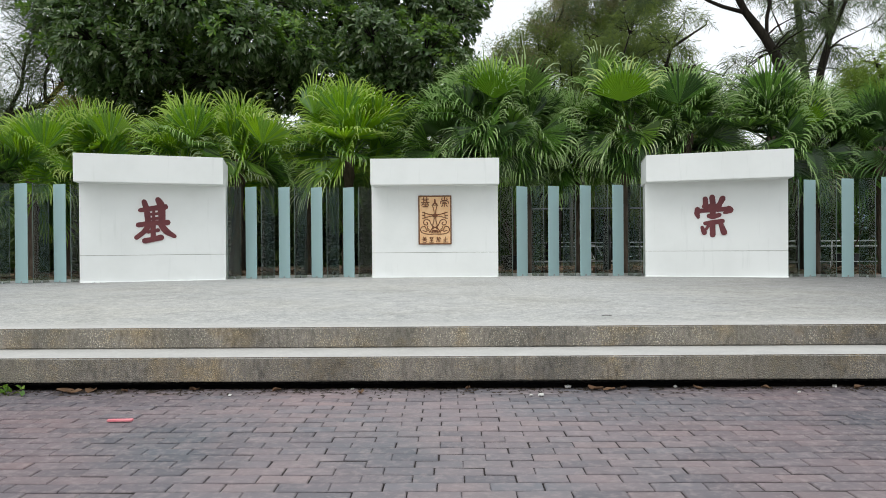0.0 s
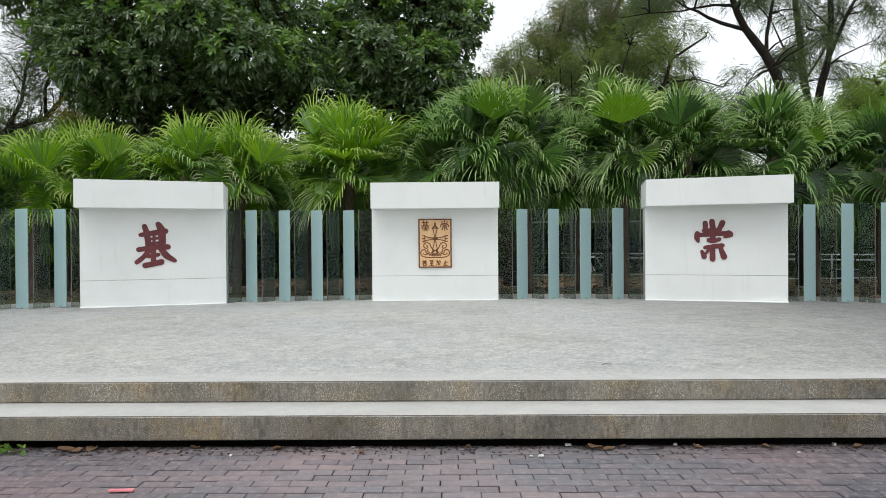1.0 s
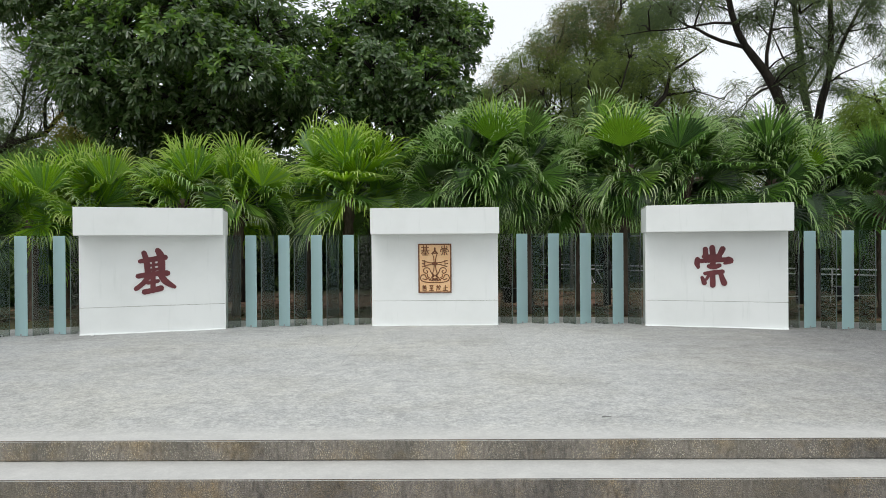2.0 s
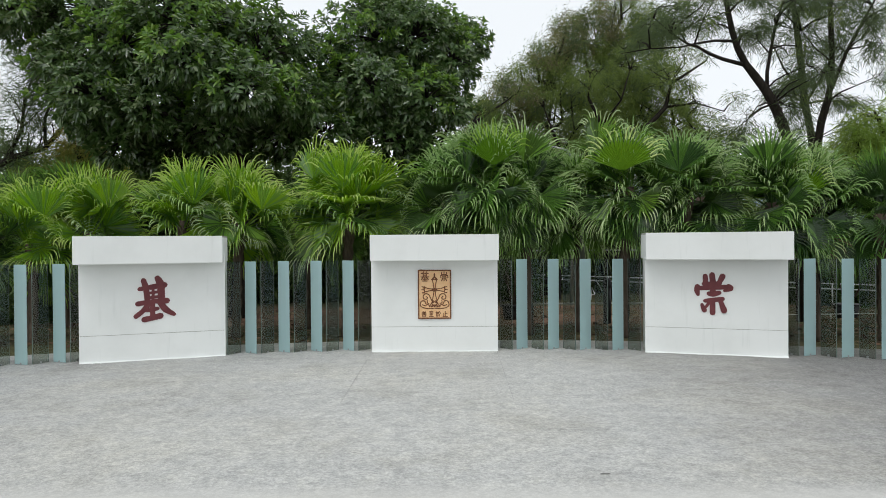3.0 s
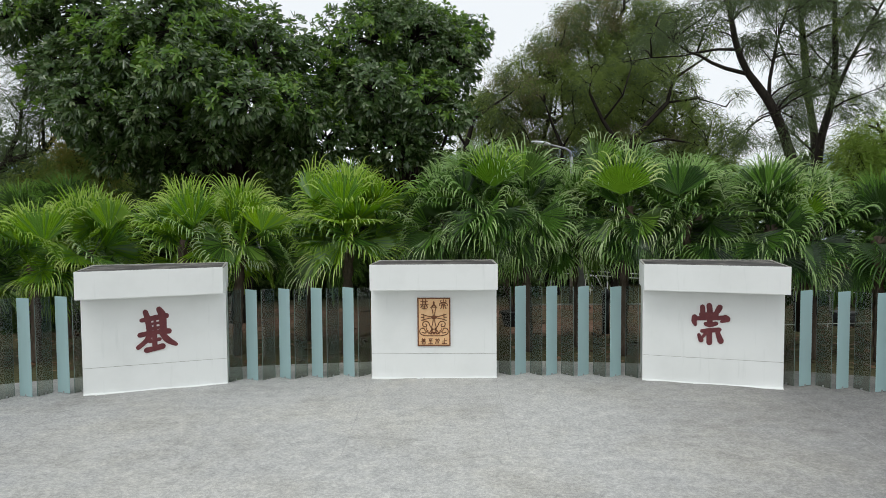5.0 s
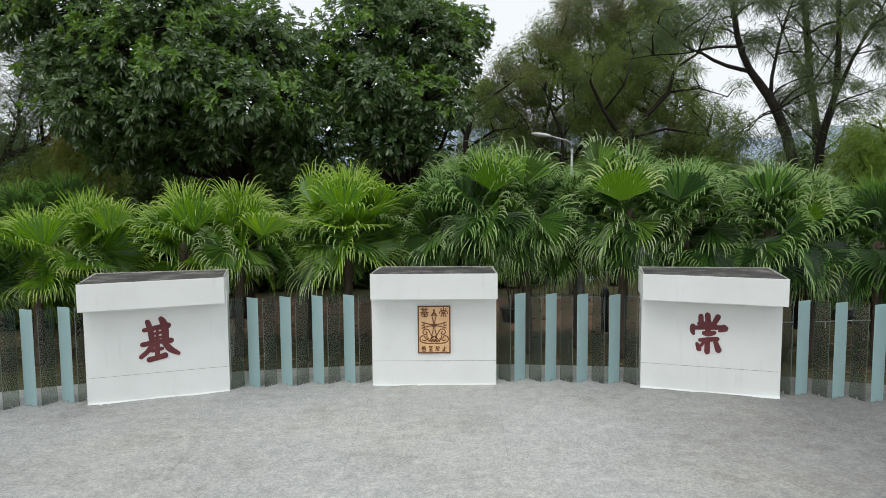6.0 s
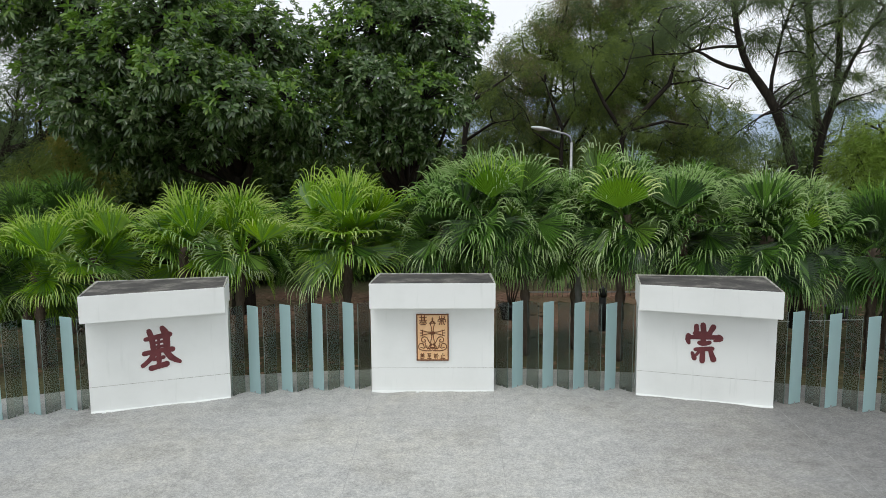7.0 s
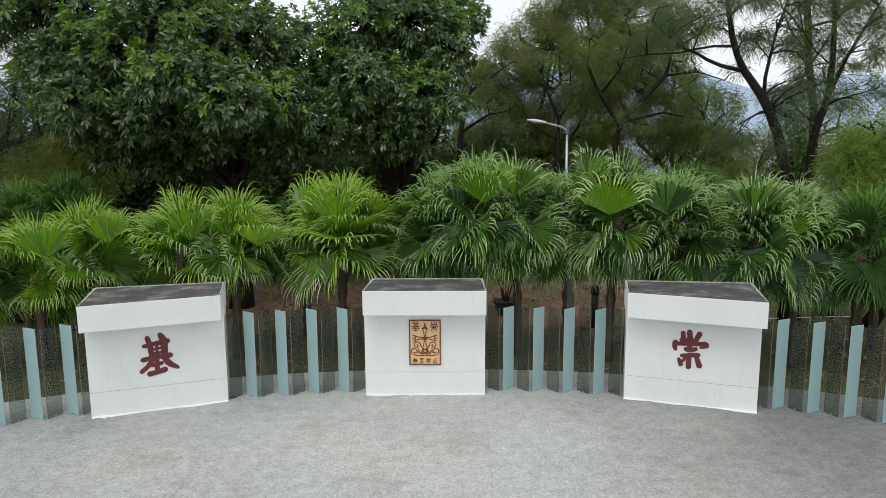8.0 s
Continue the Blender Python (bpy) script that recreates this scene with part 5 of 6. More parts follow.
def build_soft_tree(x, y, lobes, seed, tips_per_lobe, per, brown, label, tones=(NEEDLE, NEEDLE_BROWN, NEEDLE_DARK)):
    """A casuarina in full needle: a trunk, limbs, and soft lobes (x, y, z, r) of fine hanging sprays."""
    rng = random.Random(seed)
    nr = np.random.default_rng(seed)
    g = ground_height(x, y)
    tree = empty("casuarina_tree", x, y, g)
    tagged(tree, label, "tree")
    o = Vector((x, y, g))
    verts, faces, tips, slot = [], [], [], []
    top = max(l[2] for l in lobes) - g
    trunk = [Vector((0.25 * math.sin(k * 1.3), 0.2 * math.cos(k * 1.7), -0.2 + top * 0.85 * k / 6)) for k in range(7)]
    add_tube(verts, faces, trunk, [0.2 - 0.026 * k for k in range(7)], 8)
    for lx, ly, lz, r in lobes:
        c = Vector((lx, ly, lz)) - o
        root = min(trunk, key=lambda q: (q - c).length + max(0, q.z - c.z + 0.8))
        mid = root.lerp(c, 0.5) + Vector((rng.uniform(-0.3, 0.3), rng.uniform(-0.3, 0.3), -0.2))
        add_tube(verts, faces, [root, mid, c, c + Vector((rng.uniform(-0.3, 0.3), 0, r * 0.7))], [0.10, 0.08, 0.055, 0.02], 6)
        for k in range(int(tips_per_lobe * r * r)):
            v = Vector((rng.gauss(0, 1), rng.gauss(0, 1), rng.gauss(0, 1))).normalized()
            q = rng.uniform(0.3, 1.0) ** 0.5 * (1 + 0.5 * noise.noise((c + v * r) * 1.2))
            p = c + v * r * q
            if (p + o).z > 4.6 and noise.noise((p + o) * 1.5) < -0.20:
                continue
            if k % 24 == 0:
                fork = root.lerp(c, rng.uniform(0.4, 1.0)) + Vector((rng.uniform(-0.3, 0.3), rng.uniform(-0.3, 0.3), rng.uniform(-0.2, 0.3)))
                add_tube(verts, faces, [fork, fork.lerp(p, 0.5) + Vector((rng.uniform(-0.25, 0.25), 0, rng.uniform(-0.1, 0.25))), p], [0.034, 0.022, 0.007], 4)
            tips.append((p, (v + Vector((0, 0, 0.4))).normalized()))
            slot.append(rng.choice((1, 1, 2)) if noise.noise(p * 0.45 + Vector((seed, 0, 0))) > 0.22 - brown else rng.choice((0, 0, 0, 0, 2)))
    raw("trunk", verts, faces, BARK_DARK, tree, True)
    V, F = needles(tips, per, 0.19, 0.014, nr, 0.9, 0.15)
    mesh_np("crown", V, F, tones, tree, np.repeat(np.array(slot), per))
    return tree


build_soft_tree(3.6, 26.5, [(2.1, 26, 6.5, 1.25), (3.4, 26.4, 7.6, 1.35), (2.7, 26.2, 7.6, 0.8), (4.2, 26.5, 8.9, 1.0), (1.2, 25.8, 6.4, 0.8), (4.1, 26, 6.1, 1.9), (1.5, 25.6, 5.3, 1.3), (4.9, 25.6, 4.9, 1.5), (2.6, 26.5, 4.2, 1.5), (3.6, 27.5, 3.4, 1.6), (0.2, 26.5, 3.6, 1.4), (1.6, 27.0, 3.0, 1.4), (5.2, 27.0, 3.2, 1.4)], 41, 92, 90, 0.0, "dense olive-green casuarina with soft hanging needles")
build_soft_tree(5.8, 28.0, [(5.3, 27.5, 8.2, 1.6), (7.0, 27.5, 8.6, 1.6), (6.4, 27, 7.2, 1.3), (6.6, 27.5, 10.2, 1.4), (5.2, 28, 9.6, 1.1), (7.7, 27.5, 9.8, 0.9), (6.0, 28, 5.2, 1.2)], 42, 96, 90, -0.25, "tall olive-green casuarina with brownish needles")
build_soft_tree(8.4, 26.0, [(8.1, 26, 6.1, 1.15), (9.2, 26, 5.0, 1.2), (7.7, 25.8, 4.8, 1.25), (9.9, 26, 5.0, 0.6), (8.6, 25.8, 3.8, 1.4), (7.0, 26.4, 4.0, 1.0), (6.9, 26, 6.2, 1.2), (7.5, 26, 7.4, 1.1), (6.3, 26.2, 5.4, 1.1), (9.5, 25.8, 3.6, 1.1), (10.4, 26.5, 3.0, 0.9), (5.6, 26.4, 6.6, 1.2), (6.6, 26.6, 2.6, 1.2)], 43, 80, 84, -0.1, "round olive-green casuarina with dark inner branches")
build_soft_tree(9.9, 16.2, [(9.1, 16.2, 3.75, 0.55), (9.7, 16.2, 4.2, 0.6), (9.9, 16.0, 3.6, 0.8), (9.0, 16.0, 3.2, 0.6), (10.5, 16.1, 4.3, 0.8), (10.2, 16.1, 2.6, 0.9), (11.0, 16.2, 4.6, 0.7)], 44, 170, 62, -0.3, "small bright olive-green casuarina beside the path", (NEEDLE_BRIGHT, NEEDLE_GOLD, NEEDLE))
build_soft_tree(-10.2, 19.6, [(-9.9, 19.5, 4.15, 0.7), (-10.5, 19.5, 3.75, 0.7), (-9.3, 19.4, 3.6, 0.6), (-11.2, 19.6, 3.3, 0.75), (-10.0, 19.4, 3.1, 0.8)], 45, 150, 60, 0.10, "small golden olive casuarina under the larger tree", (NEEDLE, NEEDLE_GOLD, NEEDLE_GOLD))


build_soft_tree(13.2, 31.0, [(12.6, 31, 3.0, 1.2), (14.0, 31, 3.6, 1.4), (15.4, 31.5, 3.0, 1.3), (11.4, 31.5, 2.2, 1.2), (17, 32, 4.5, 1.8)], 46, 130, 34, -0.1, "low bluish-green casuarina on the slope behind")


def build_shrub(x, y, w, h, seed, mat, count=260, per=22, label="low dense green shrub"):
    rng = random.Random(seed)
    nr = np.random.default_rng(seed)
    g = ground_height(x, y)
    ob = empty("shrub", x, y, g)
    tagged(ob, label, "shrub")
    verts, faces, cs, ns = [], [], [], []
    for k in range(count):
        v = Vector((rng.gauss(0, 1), rng.gauss(0, 0.7), abs(rng.gauss(0, 1)))).normalized()
        r = rng.uniform(0.3, 1.0) ** 0.5 * (1 + 0.3 * noise.noise(v * 2 + Vector((seed, 0, 0))))
        p = Vector((v.x * w * r, v.y * w * 0.7 * r, v.z * h * r))
        if k % 12 == 0:
            add_tube(verts, faces, [(0, 0, -0.05), p * 0.5 + Vector((0, 0, 0.1)), p], [0.03, 0.02, 0.006], 5)
        cs.append(p)
        ns.append(v)
    raw("stems", verts, faces, BARK_DARK, ob, True)
    V, F = leaf_cloud(cs, ns, per, 0.2, 0.24, 0.085, nr, 0.15)
    mesh_np("foliage", V, F, [mat], ob)


HEDGE = [(9.2, 22.5, 1.5, 2.2), (11.4, 22.0, 1.3, 1.5), (-18, 29, 3, 7.0), (-14, 29.5, 3, 7.2), (-10, 29, 3, 6.4), (-6.5, 29.5, 3, 5.2), (-3, 29, 3, 5.0), (0, 29.5, 2.6, 4.2), (-20, 25, 3.0, 3.6), (-16.5, 25.5, 2.8, 3.8), (-13.5, 25.5, 2.6, 3.6), (-10.5, 25.0, 2.6, 4.2), (-8, 24.5, 2.4, 4.6), (-5.6, 25, 2.4, 4.8), (-3.2, 24.5, 2.3, 4.6), (-1.0, 25, 2.2, 4.2), (1.0, 24.4, 1.9, 3.0), (4.6, 29, 2.4, 3.0), (8.0, 29, 2.4, 2.6), (-9.3, 23.5, 1.8, 5.2), (-6.9, 23.5, 1.8, 5.2), (-11.2, 24.0, 1.5, 4.6), (-13.3, 22.6, 1.6, 4.3), (-10.6, 17.5, 1.3, 0.8), (-8.3, 18.0, 1.4, 0.7), (13.8, 20.5, 1.8, 3.2), (15.8, 19, 2.0, 3.6)]
for k, (x, y, w, h) in enumerate(HEDGE):
    build_shrub(x, y, w, h, 500 + k, SHRUB, 420, 32, "dense dark green shrub under the trees")
build_shrub(12.0, 25.0, 0.75, 5.3, 530, SHRUB, 120, 20, "slim dark-leaved sapling beside the trunk")


# ---- street lamp, posts, rails ----
def build_lamp():
    lamp = empty("street_lamp", 3.75, 22.0, ground_height(3.75, 22))
    tagged(lamp, "grey street lamp with a curved arm and flat head", "street lamp")
    bm = bmesh.new()
    tube(bm, [(0, 0, 0), (0, 0, 2.5), (0, 0, 4.45)], [0.06, 0.05, 0.04], 10)
    part("pole", bm, STEEL, lamp, "", True)
    bm = bmesh.new()
    tube(bm, [(0, 0, 4.4), (-0.05, 0, 4.62), (-0.18, 0, 4.70), (-0.7, 0, 4.83)], [0.035, 0.033, 0.03, 0.028], 8)
    part("arm", bm, STEEL, lamp, "", True)
    bm = bmesh.new()
    bmesh.ops.create_uvsphere(bm, u_segments=16, v_segments=10, radius=1)
    bmesh.ops.scale(bm, vec=(0.31, 0.12, 0.06), verts=bm.verts)
    bmesh.ops.rotate(bm, cent=(0, 0, 0), matrix=Matrix.Rotation(radians(8), 3, "Y"), verts=bm.verts)
    bmesh.ops.translate(bm, vec=(-0.92, 0, 4.87), verts=bm.verts)
    head = part("head", bm, WHITE_METAL, lamp, "pale flat lamp head", True)
    bm = bmesh.new()
    bmesh.ops.create_uvsphere(bm, u_segments=14, v_segments=8, radius=1)
    bmesh.ops.scale(bm, vec=(0.20, 0.09, 0.05), verts=bm.verts)
    bmesh.ops.rotate(bm, cent=(0, 0, 0), matrix=Matrix.Rotation(radians(8), 3, "Y"), verts=bm.verts)
    bmesh.ops.translate(bm, vec=(-0.96, 0, 4.85), verts=bm.verts)
    part("lens", bm, SCRAP, head, "cloudy lamp lens", True)


def build_post():
    post = empty("cement_post", 2.72, 14.5, ground_height(2.72, 14.5))
    tagged(post, "plain round grey cement post", "post")
    bm = bmesh.new()
    tube(bm, [(0, 0, -0.1), (0, 0, 1.95), (0, 0, 2.02)], [0.085, 0.08, 0.06], 14)
    part("shaft", bm, GREY_POST, post, "", True)


def build_bollard():
    b = empty("bollard_light", 3.58, 16.2, ground_height(3.58, 16.2))
    tagged(b, "short dark bollard light with a low cap", "bollard")
    bm = bmesh.new()
    tube(bm, [(0, 0, -0.05), (0, 0, 0.8)], 0.085, 14)
    part("body", bm, DARK_METAL, b, "", True)
    bm = bmesh.new()
    tube(bm, [(0, 0, 0.8), (0, 0, 0.86), (0, 0, 0.96), (0, 0, 1.02)], [0.10, 0.10, 0.085, 0.03], 14)
    part("cap", bm, DARK_METAL, b, "", True)


def build_bar_fence(x0, x1, y, height, step, name, label):
    g = ground_height((x0 + x1) / 2, y)
    f = empty(name, x0, y, g)
    tagged(f, label, "fence")
    w = x1 - x0
    for z in (0.15, height - 0.05):
        bm = bmesh.new()
        box(bm, 0, w, -0.02, 0.02, z - 0.02, z + 0.02)
        part("rail", bm, STEEL, f)
    n = int(w / step)
    src = None
    for k in range(n + 1):
        if src is None:
            bm = bmesh.new()
            box(bm, -0.006, 0.006, -0.006, 0.006, 0, height)
            src = part("bar", bm, DARK_METAL, f)
        else:
            c = new("bar", src.data)
            c.parent = f
            c.location = (k * step, 0, 0)


def build_pipe_rail(x0, y0, x1, y1, levels, radius, posts, label):
    """A straight pipe railing whose rails run level at the given heights of the world."""
    g = ground_height(x0, y0)
    r = empty("pipe_railing", x0, y0, g)
    tagged(r, label, "railing")
    d = Vector((x1 - x0, y1 - y0, 0))
    for z in levels:
        bm = bmesh.new()
        tube(bm, [(0, 0, z - g), tuple(d * 0.5 + Vector((0, 0, z - g))), tuple(d + Vector((0, 0, z - g)))], radius, 8)
        part("rail", bm, WHITE_METAL, r, "", True)
    for k in range(posts):
        p = d * (k / (posts - 1))
        bm = bmesh.new()
        tube(bm, [(p.x, p.y, ground_height(x0 + p.x, y0 + p.y) - g - 0.08), (p.x, p.y, levels[0] - g + 0.01)], radius * 1.1, 8)
        part("post", bm, WHITE_METAL, r, "", True)


def build_potted(x, y, seed):
    """A dark nursery pot with thin arching stems and a loose head of leaves."""
    rng = random.Random(seed)
    nr = np.random.default_rng(seed)
    g = ground_height(x, y)
    ob = empty("potted_shrub", x, y, g)
    tagged(ob, "thin-stemmed shrub in a round black pot on the soil", "potted plant", "potted shrubs behind the palms")
    bm = bmesh.new()
    tube(bm, [(0, 0, -0.03), (0, 0, 0.16), (0, 0, 0.33)], [0.22, 0.25, 0.28], 18)
    pot = part("pot", bm, DARK_METAL, ob, "black plastic pot", True)
    bm = bmesh.new()
    tube(bm, [(0, 0, 0.31), (0, 0, 0.35)], 0.31, 18)
    part("rim", bm, DARK_METAL, pot)
    cs, ns = [], []
    for k in range(7):
        a = k * 0.9 + rng.uniform(-0.3, 0.3)
        r = rng.uniform(0.25, 0.5)
        end = Vector((math.cos(a) * r, math.sin(a) * r, rng.uniform(1.3, 2.0)))
        bm = bmesh.new()
        tube(bm, [(math.cos(a) * 0.05, math.sin(a) * 0.05, 0.3), tuple(end * 0.45 + Vector((0.06, 0, 0.1))), tuple(end)], [0.022, 0.016, 0.007], 6)
        part("stem", bm, PALM_BARK, ob, "", True)
        for _ in range(12):
            cs.append(end + Vector((rng.gauss(0, 0.16), rng.gauss(0, 0.16), rng.gauss(0, 0.16))))
            ns.append(Vector((rng.gauss(0, 1), rng.gauss(0, 1), 0.8)).normalized())
    V, F = rosettes(cs, ns, 7, 0.17, 0.055, nr)
    mesh_np("foliage", V, F, [SHRUB], ob)


build_lamp()
build_potted(1.6, 17.6, 61)
build_potted(9.5, 17.3, 62)
build_post()
build_bollard()
build_bar_fence(2.2, 5.6, 20.5, 1.7, 0.14, "metal_fence", "grey metal fence with upright bars")
build_pipe_rail(2.0, 28.0, 12.4, 18.6, (0.545, 0.40), 0.017, 7, "white-painted double pipe railing along the path")
build_pipe_rail(7.3, 16.4, 13.0, 16.9, (0.07,), 0.009, 5, "thin low pale pipe close to the soil")


def build_hoop(x, y):
    g = ground_height(x, y)
    bm = bmesh.new()
    pts = [(0.06, 0, -0.05), (0.07, 0, 0.15), (0.10, 0, 0.42)]
    for k in range(14):
        a = radians(-70 - 250 * k / 13)
        pts.append((0.12 + 0.24 * math.cos(a), 0.02 * math.sin(k), 0.42 + 0.25 * math.sin(a)))
    pts.append((0.46, 0, 0.30))
    tube(bm, pts, 0.02, 6)
    ob = link_mesh("pipe_hoop", bm, WHITE_METAL, None, True)
    ob.matrix_basis = pose(x, y, g, 0, 0, 8)
    tagged(ob, "pale bent pipe hoop standing in the soil", "hoop")


build_hoop(4.75, 24.5)


# ---- far hills ----
def build_hills():
    verts, faces = [], []
    n = 90
    for k in range(n + 1):
        a = radians(-75 + 150 * k / n)
        h = 120 + 55 * noise.noise((k * 0.09, 2, 0)) + 25 * noise.noise((k * 0.3, 5, 0))
        for r, z in ((1350, -5), (1500, h * 0.6), (1700, h), (2100, -5)):
            verts.append((math.sin(a) * r, math.cos(a) * r, z))
    for k in range(n):
        for j in range(3):
            o = k * 4 + j
            faces.append((o, o + 4, o + 5, o + 1))
    tagged(raw("backdrop_hills", verts, faces, HILL, smooth=True), "distant hills tinted pale blue for haze", "hills", kind="structure")


build_hills()


# ---- litter ----
def scatter_leaves():
    nr = np.random.default_rng(77)
    n = 5200
    x = nr.uniform(-11, 11, n)
    y = nr.uniform(12.4, 21, n)
    keep = (np.hypot(x - ARC_X, y - ARC_Y) > BACK_R + 0.03)
    x, y = x[keep], y[keep]
    P = np.array([(a, b, ground_height(a, b) + 0.012) for a, b in zip(x, y)])
    n = len(P)
    az = nr.uniform(0, 6.28, n)
    d = np.stack([np.cos(az), np.sin(az), nr.normal(0, 0.15, n)], 1)
    s = np.stack([-np.sin(az), np.cos(az), nr.normal(0, 0.3, n)], 1)
    L, W = nr.uniform(0.08, 0.2, n)[:, None], nr.uniform(0.025, 0.06, n)[:, None]
    V = np.stack([P, P + d * L * 0.5 + s * W, P + d * L + (0, 0, 0.015), P + d * L * 0.5 - s * W], 1).reshape(-1, 3)
    i = np.arange(n) * 4
    F = np.stack([i, i + 1, i + 2, i + 3], 1)
    tagged(mesh_np("fallen_leaves", V, F, [LITTER]), "scattered dry brown fallen leaves on the soil", "leaves", kind="stuff")


scatter_leaves()


# ---- debris along the step ----
def build_debris():
    nr = np.random.default_rng(5)
    n = 1500
    x = nr.uniform(-4.5, 4.5, n)
    y = 4.59 - np.abs(nr.normal(0, 0.09, n))
    P = np.stack([x, y, np.full(n, PAVE_Z + 0.002)], 1)
    az = nr.uniform(0, 6.28, n)
    s = nr.uniform(0.005, 0.018, n)[:, None]
    big = (x < -1.5) & (x > -2.4) & (nr.random(n) < 0.6)
    s[big] *= 1.5
    d = np.stack([np.cos(az), np.sin(az), 0 * az], 1) * s
    e = np.stack([-np.sin(az), np.cos(az), 0 * az], 1) * s * 0.6
    V = np.stack([P + d, P + e, P - d, P - e, P + d * 0.3 + (0, 0, 1) * s * 0.35], 1).reshape(-1, 3)
    i = np.arange(n) * 5
    F = np.concatenate([np.stack([i + k, i + (k + 1) % 4, i + 4], 1) for k in range(4)])
    tagged(mesh_np("grit", V, F, [GRIT]), "dark grit and crumbs of soil along the step", "debris", kind="stuff")


def build_chalk():
    bm = bmesh.new()
    box(bm, -0.065, 0.065, -0.013, 0.013, 0, 0.012)
    bevel(bm, 0.004)
    ob = link_mesh("pink_stick", bm, PINK)
    ob.matrix_basis = pose(-1.66, 3.74, PAVE_Z + 0.003, 0, 0, 4)
    tagged(ob, "short flat pink stick lying on the pavers", "stick")


def build_scrap(x, y, size, seed):
    rng = random.Random(seed)
    bm = bmesh.new()
    bmesh.ops.create_icosphere(bm, subdivisions=1, radius=size)
    for v in bm.verts:
        v.co *= rng.uniform(0.6, 1.2)
        v.co.z *= 0.6
    ob = link_mesh("paper_scrap", bm, SCRAP)
    ob.matrix_basis = pose(x, y, PAVE_Z + size * 0.4, 0, 0, rng.uniform(0, 180))
    tagged(ob, "small crumpled pale scrap on the pavers", "scrap", "scraps along the step")


def build_weed():
    nr = np.random.default_rng(3)
    ob = empty("weed", -2.72, 4.46, PAVE_Z)
    tagged(ob, "small green weed growing below the step", "plant")
    cs = [(nr.uniform(-0.13, 0.13), nr.uniform(-0.04, 0.03), nr.uniform(0.012, 0.045)) for _ in range(8)]
    V, F = leaf_cloud(cs, [(0, -0.3, 0.6)] * 8, 3, 0.015, 0.05, 0.034, nr, 0.1)
    mesh_np("leaves", V, F, [BROAD_NEW], ob)
    verts, faces = [], []
    for c in cs:
        add_tube(verts, faces, [(c[0] * 0.4, 0, 0), c], [0.004, 0.002], 4)
    raw("stems", verts, faces, SHRUB_OLIVE, ob)


def build_dry_leaf(x, y, size, turn, seed):
    rng = random.Random(seed)
    rows = []
    for k in range(6):
        t = k / 5
        w = size * 0.34 * math.sin(math.pi * min(t * 0.92 + 0.06, 1)) * rng.uniform(0.8, 1.15)
        lift = 0.004 + 0.012 * abs(math.sin(t * 3 + seed))
        rows.append([(t * size - size / 2, -w, lift + rng.uniform(0, 0.010)), (t * size - size / 2, 0, lift * 0.4), (t * size - size / 2, w, lift + rng.uniform(0, 0.012))])
    verts = [p for r in rows for p in r]
    faces = [f for k in range(5) for f in ((k * 3, k * 3 + 3, k * 3 + 4, k * 3 + 1), (k * 3 + 1, k * 3 + 4, k * 3 + 5, k * 3 + 2))]
    ob = raw("dry_leaf", verts, faces, LITTER, None, True)
    ob.matrix_basis = pose(x, y, PAVE_Z + 0.002, 0, 0, turn)
    tagged(ob, "curled dry brown leaf on the pavers by the step", "leaf", "dry leaves along the step")


for k, (x, y, size) in enumerate([(-2.36, 4.50, 0.11), (-2.28, 4.47, 0.09), (-2.20, 4.52, 0.10), (-1.98, 4.50, 0.07), (-1.55, 4.53, 0.06), (-1.02, 4.50, 0.07), (-0.48, 4.42, 0.06), (0.98, 4.50, 0.10), (1.06, 4.47, 0.08), (1.16, 4.52, 0.07), (1.62, 4.50, 0.08), (2.05, 4.51, 0.06), (2.62, 4.50, 0.08), (0.18, 4.52, 0.05)]):
    build_dry_leaf(x, y, size, 47 * k, 20 + k)
build_debris()
build_chalk()
for k, (x, y, s) in enumerate([(0.82, 4.57, 0.024), (1.50, 4.57, 0.018), (2.5, 4.56, 0.02), (-1.28, 4.38, 0.014), (0.62, 4.33, 0.02), (0.56, 4.34, 0.014), (-0.55, 4.55, 0.014), (2.2, 4.4, 0.012), (1.64, 4.56, 0.014)]):
    build_scrap(x, y, s, 60 + k)
build_weed()


def build_floor_scrap(x, y, size, seed):
    rng = random.Random(seed)
    bm = bmesh.new()
    bmesh.ops.create_icosphere(bm, subdivisions=1, radius=size)
    for v in bm.verts:
        v.co *= rng.uniform(0.6, 1.3)
        v.co.z *= 0.5
    ob = link_mesh("plaster_crumb", bm, WHITE)
    ob.matrix_basis = pose(x, y, floor_height(y) + size * 0.3, 0, 0, rng.uniform(0, 90))
    tagged(ob, "crumb of white plaster at the wall's foot", "crumb", "crumbs at the walls")


for k, (x, y, s) in enumerate([(-0.42, 11.58, 0.028), (-0.37, 11.60, 0.018), (-5.20, 10.60, 0.03), (-5.12, 10.64, 0.02), (3.9, 11.18, 0.014)]):
    build_floor_scrap(x, y, s, 80 + k)


def build_twig():
    bm = bmesh.new()
    tube(bm, [(-0.04, 0, 0.004), (-0.015, 0.005, 0.007), (0.02, -0.003, 0.006), (0.04, 0.008, 0.004)], [0.004, 0.005, 0.004, 0.002], 5)
    ob = link_mesh("twig", bm, GREY_POST, None, True)
    ob.matrix_basis = pose(1.27, 5.5, floor_height(5.5) + 0.001, 0, 0, 6)
    tagged(ob, "short grey twig lying on the concrete floor", "twig")


build_twig()


# ---- brick paving ----
BRICK_L, BRICK_W, BRICK_GAP = 0.204, 0.0965, 0.0042


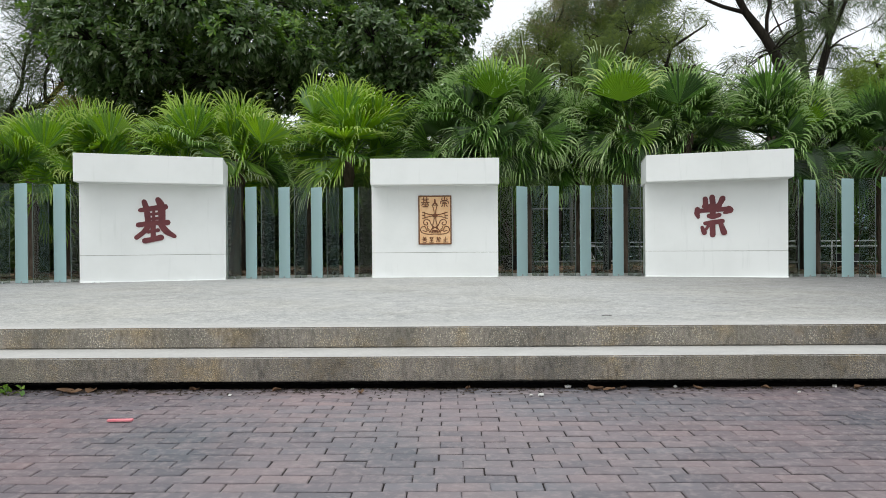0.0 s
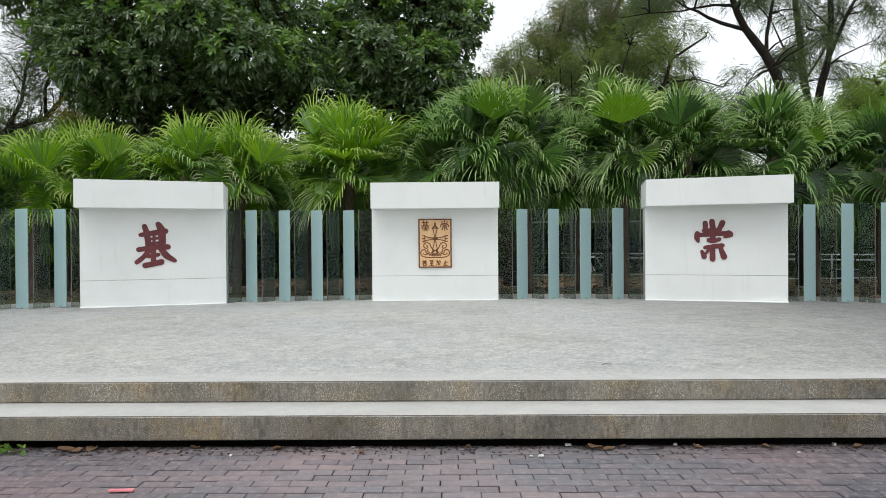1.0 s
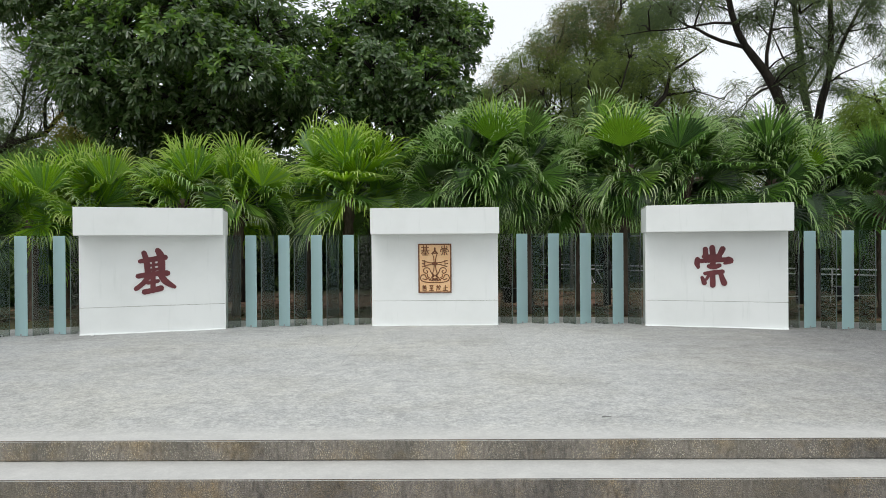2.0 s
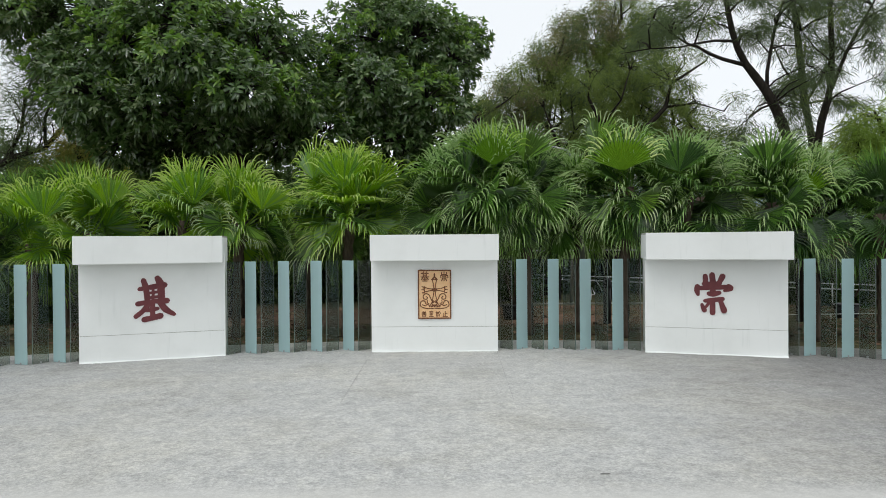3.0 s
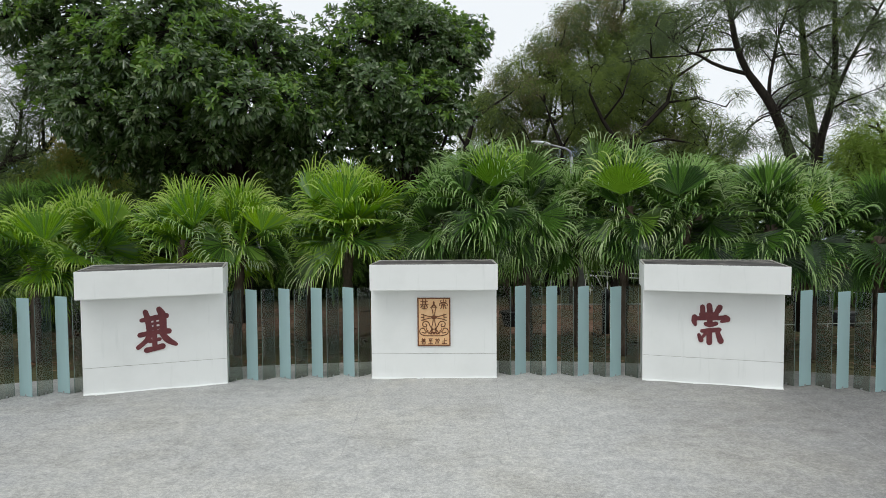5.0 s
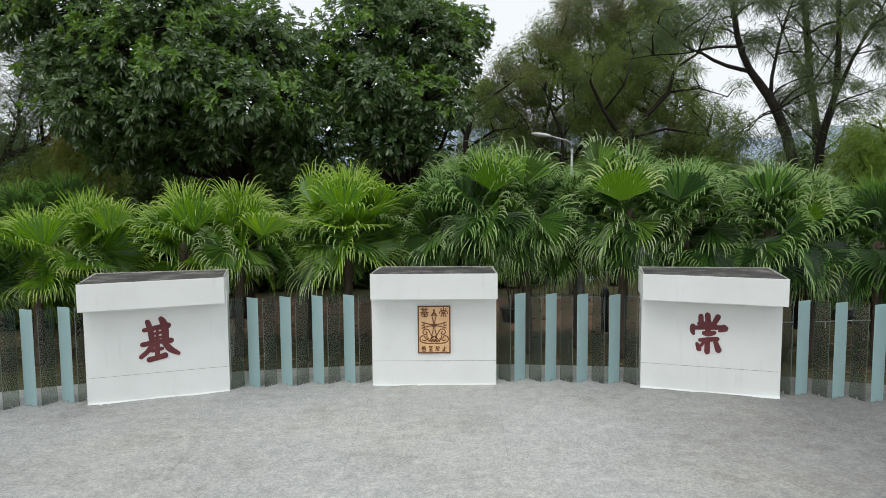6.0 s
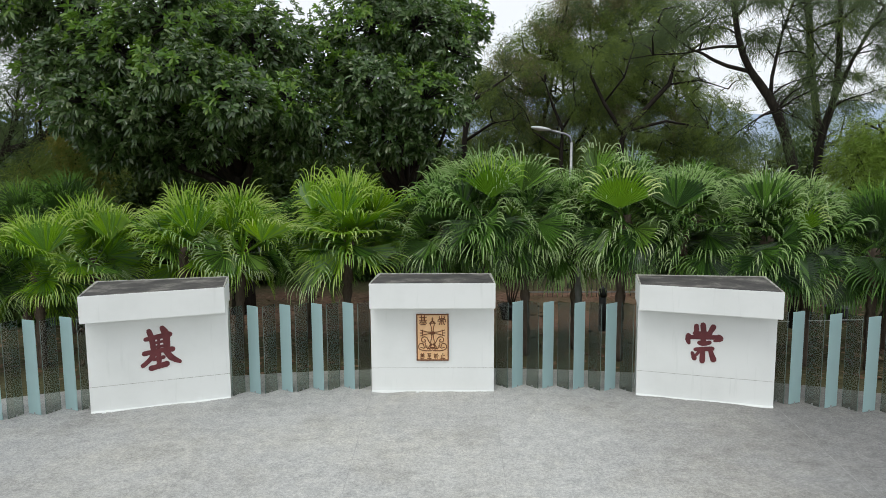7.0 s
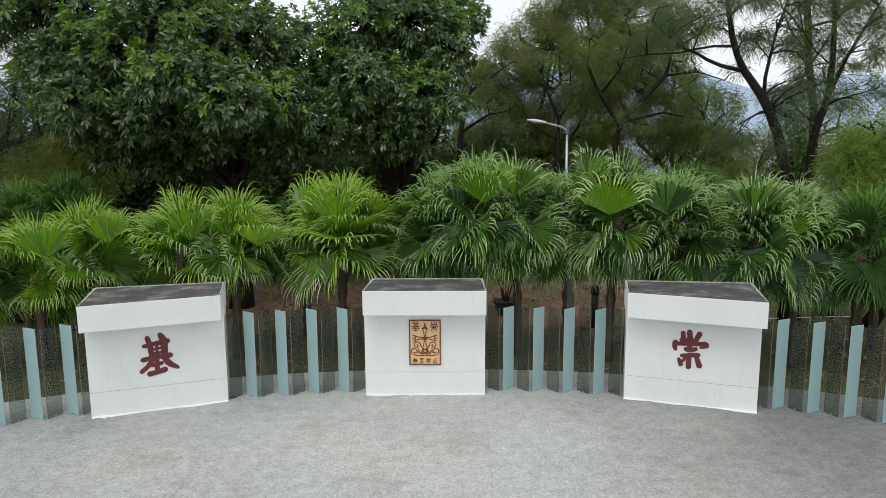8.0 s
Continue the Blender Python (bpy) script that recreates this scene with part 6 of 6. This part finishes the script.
def brick_verts(rng):
    l, w, b = (BRICK_L - BRICK_GAP) / 2, (BRICK_W - 0.0130) / 2, 0.004
    z = rng.uniform(-0.003, 0.003)
    tilt = rng.uniform(-0.003, 0.003)
    lo = [(-l, -w, -0.03), (l, -w, -0.03), (l, w, -0.03), (-l, w, -0.03)]
    md = [(-l, -w, z - b), (l, -w, z - b + tilt), (l, w, z - b + tilt), (-l, w, z - b)]
    hi = [(-l + b, -w + b, z), (l - b, -w + b, z + tilt), (l - b, w - b, z + tilt), (-l + b, w - b, z)]
    f = [(8, 9, 10, 11)]
    for o in (0, 4):
        for k in range(4):
            f.append((o + k, o + (k + 1) % 4, o + 4 + (k + 1) % 4, o + 4 + k))
    return lo + md + hi, f


def build_paving():
    rng = random.Random(9)
    bm = bmesh.new()
    box(bm, -8.2, 8.2, -5.1, 4.60, PAVE_Z - 0.04, PAVE_Z - 0.007)
    pave = link_mesh("pavement", bm, JOINT_AND_SHADE)
    tagged(pave, "running-bond pavement of dull red-grey clay pavers", "pavement", kind="structure")
    # near-black slab laid in the hollow to give the gap its shade
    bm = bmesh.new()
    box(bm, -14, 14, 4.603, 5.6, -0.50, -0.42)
    tagged(link_mesh("cavity_floor", bm, JOINT_AND_SHADE), "near-black soil strip standing in for shade in the hollow below the step", "soil", kind="structure")
    kinds = []
    for k in range(10):
        v, f = brick_verts(rng)
        me = bpy.data.meshes.new("brick")
        me.from_pydata(v, [], f)
        me.materials.append(PAVER)
        kinds.append((me, v, f))
    near, rest_v, rest_f = [], [], []
    rows = int((4.60 + 5.0) / BRICK_W)
    for j in range(rows):
        y = -5.0 + (j + 0.5) * BRICK_W + 0.04
        shift = (0.5 if j % 2 else 0.0) + rng.uniform(-0.06, 0.06)
        for i in range(-39, 40):
            x = (i + shift) * BRICK_L + 0.02
            turn = rng.uniform(-0.6, 0.6)
            m = pose(x + rng.uniform(-0.002, 0.002), y + rng.uniform(-0.002, 0.002), PAVE_Z, 0, 0, turn)
            me, v, f = rng.choice(kinds)
            if 2.6 < y < 4.25 and abs(x) < 1.75:
                near.append((me, m))
            else:
                o = len(rest_v)
                rest_v += [tuple(m @ Vector(q)) for q in v]
                rest_f += [tuple(q + o for q in g) for g in f]
    for me, m in near:
        b = new("brick", me)
        b.parent = pave
        b.matrix_basis = m
    ob = raw("paver_field", rest_v, rest_f, PAVER_FIELD, pave)
    tagged(ob, kind="stuff")


build_paving()
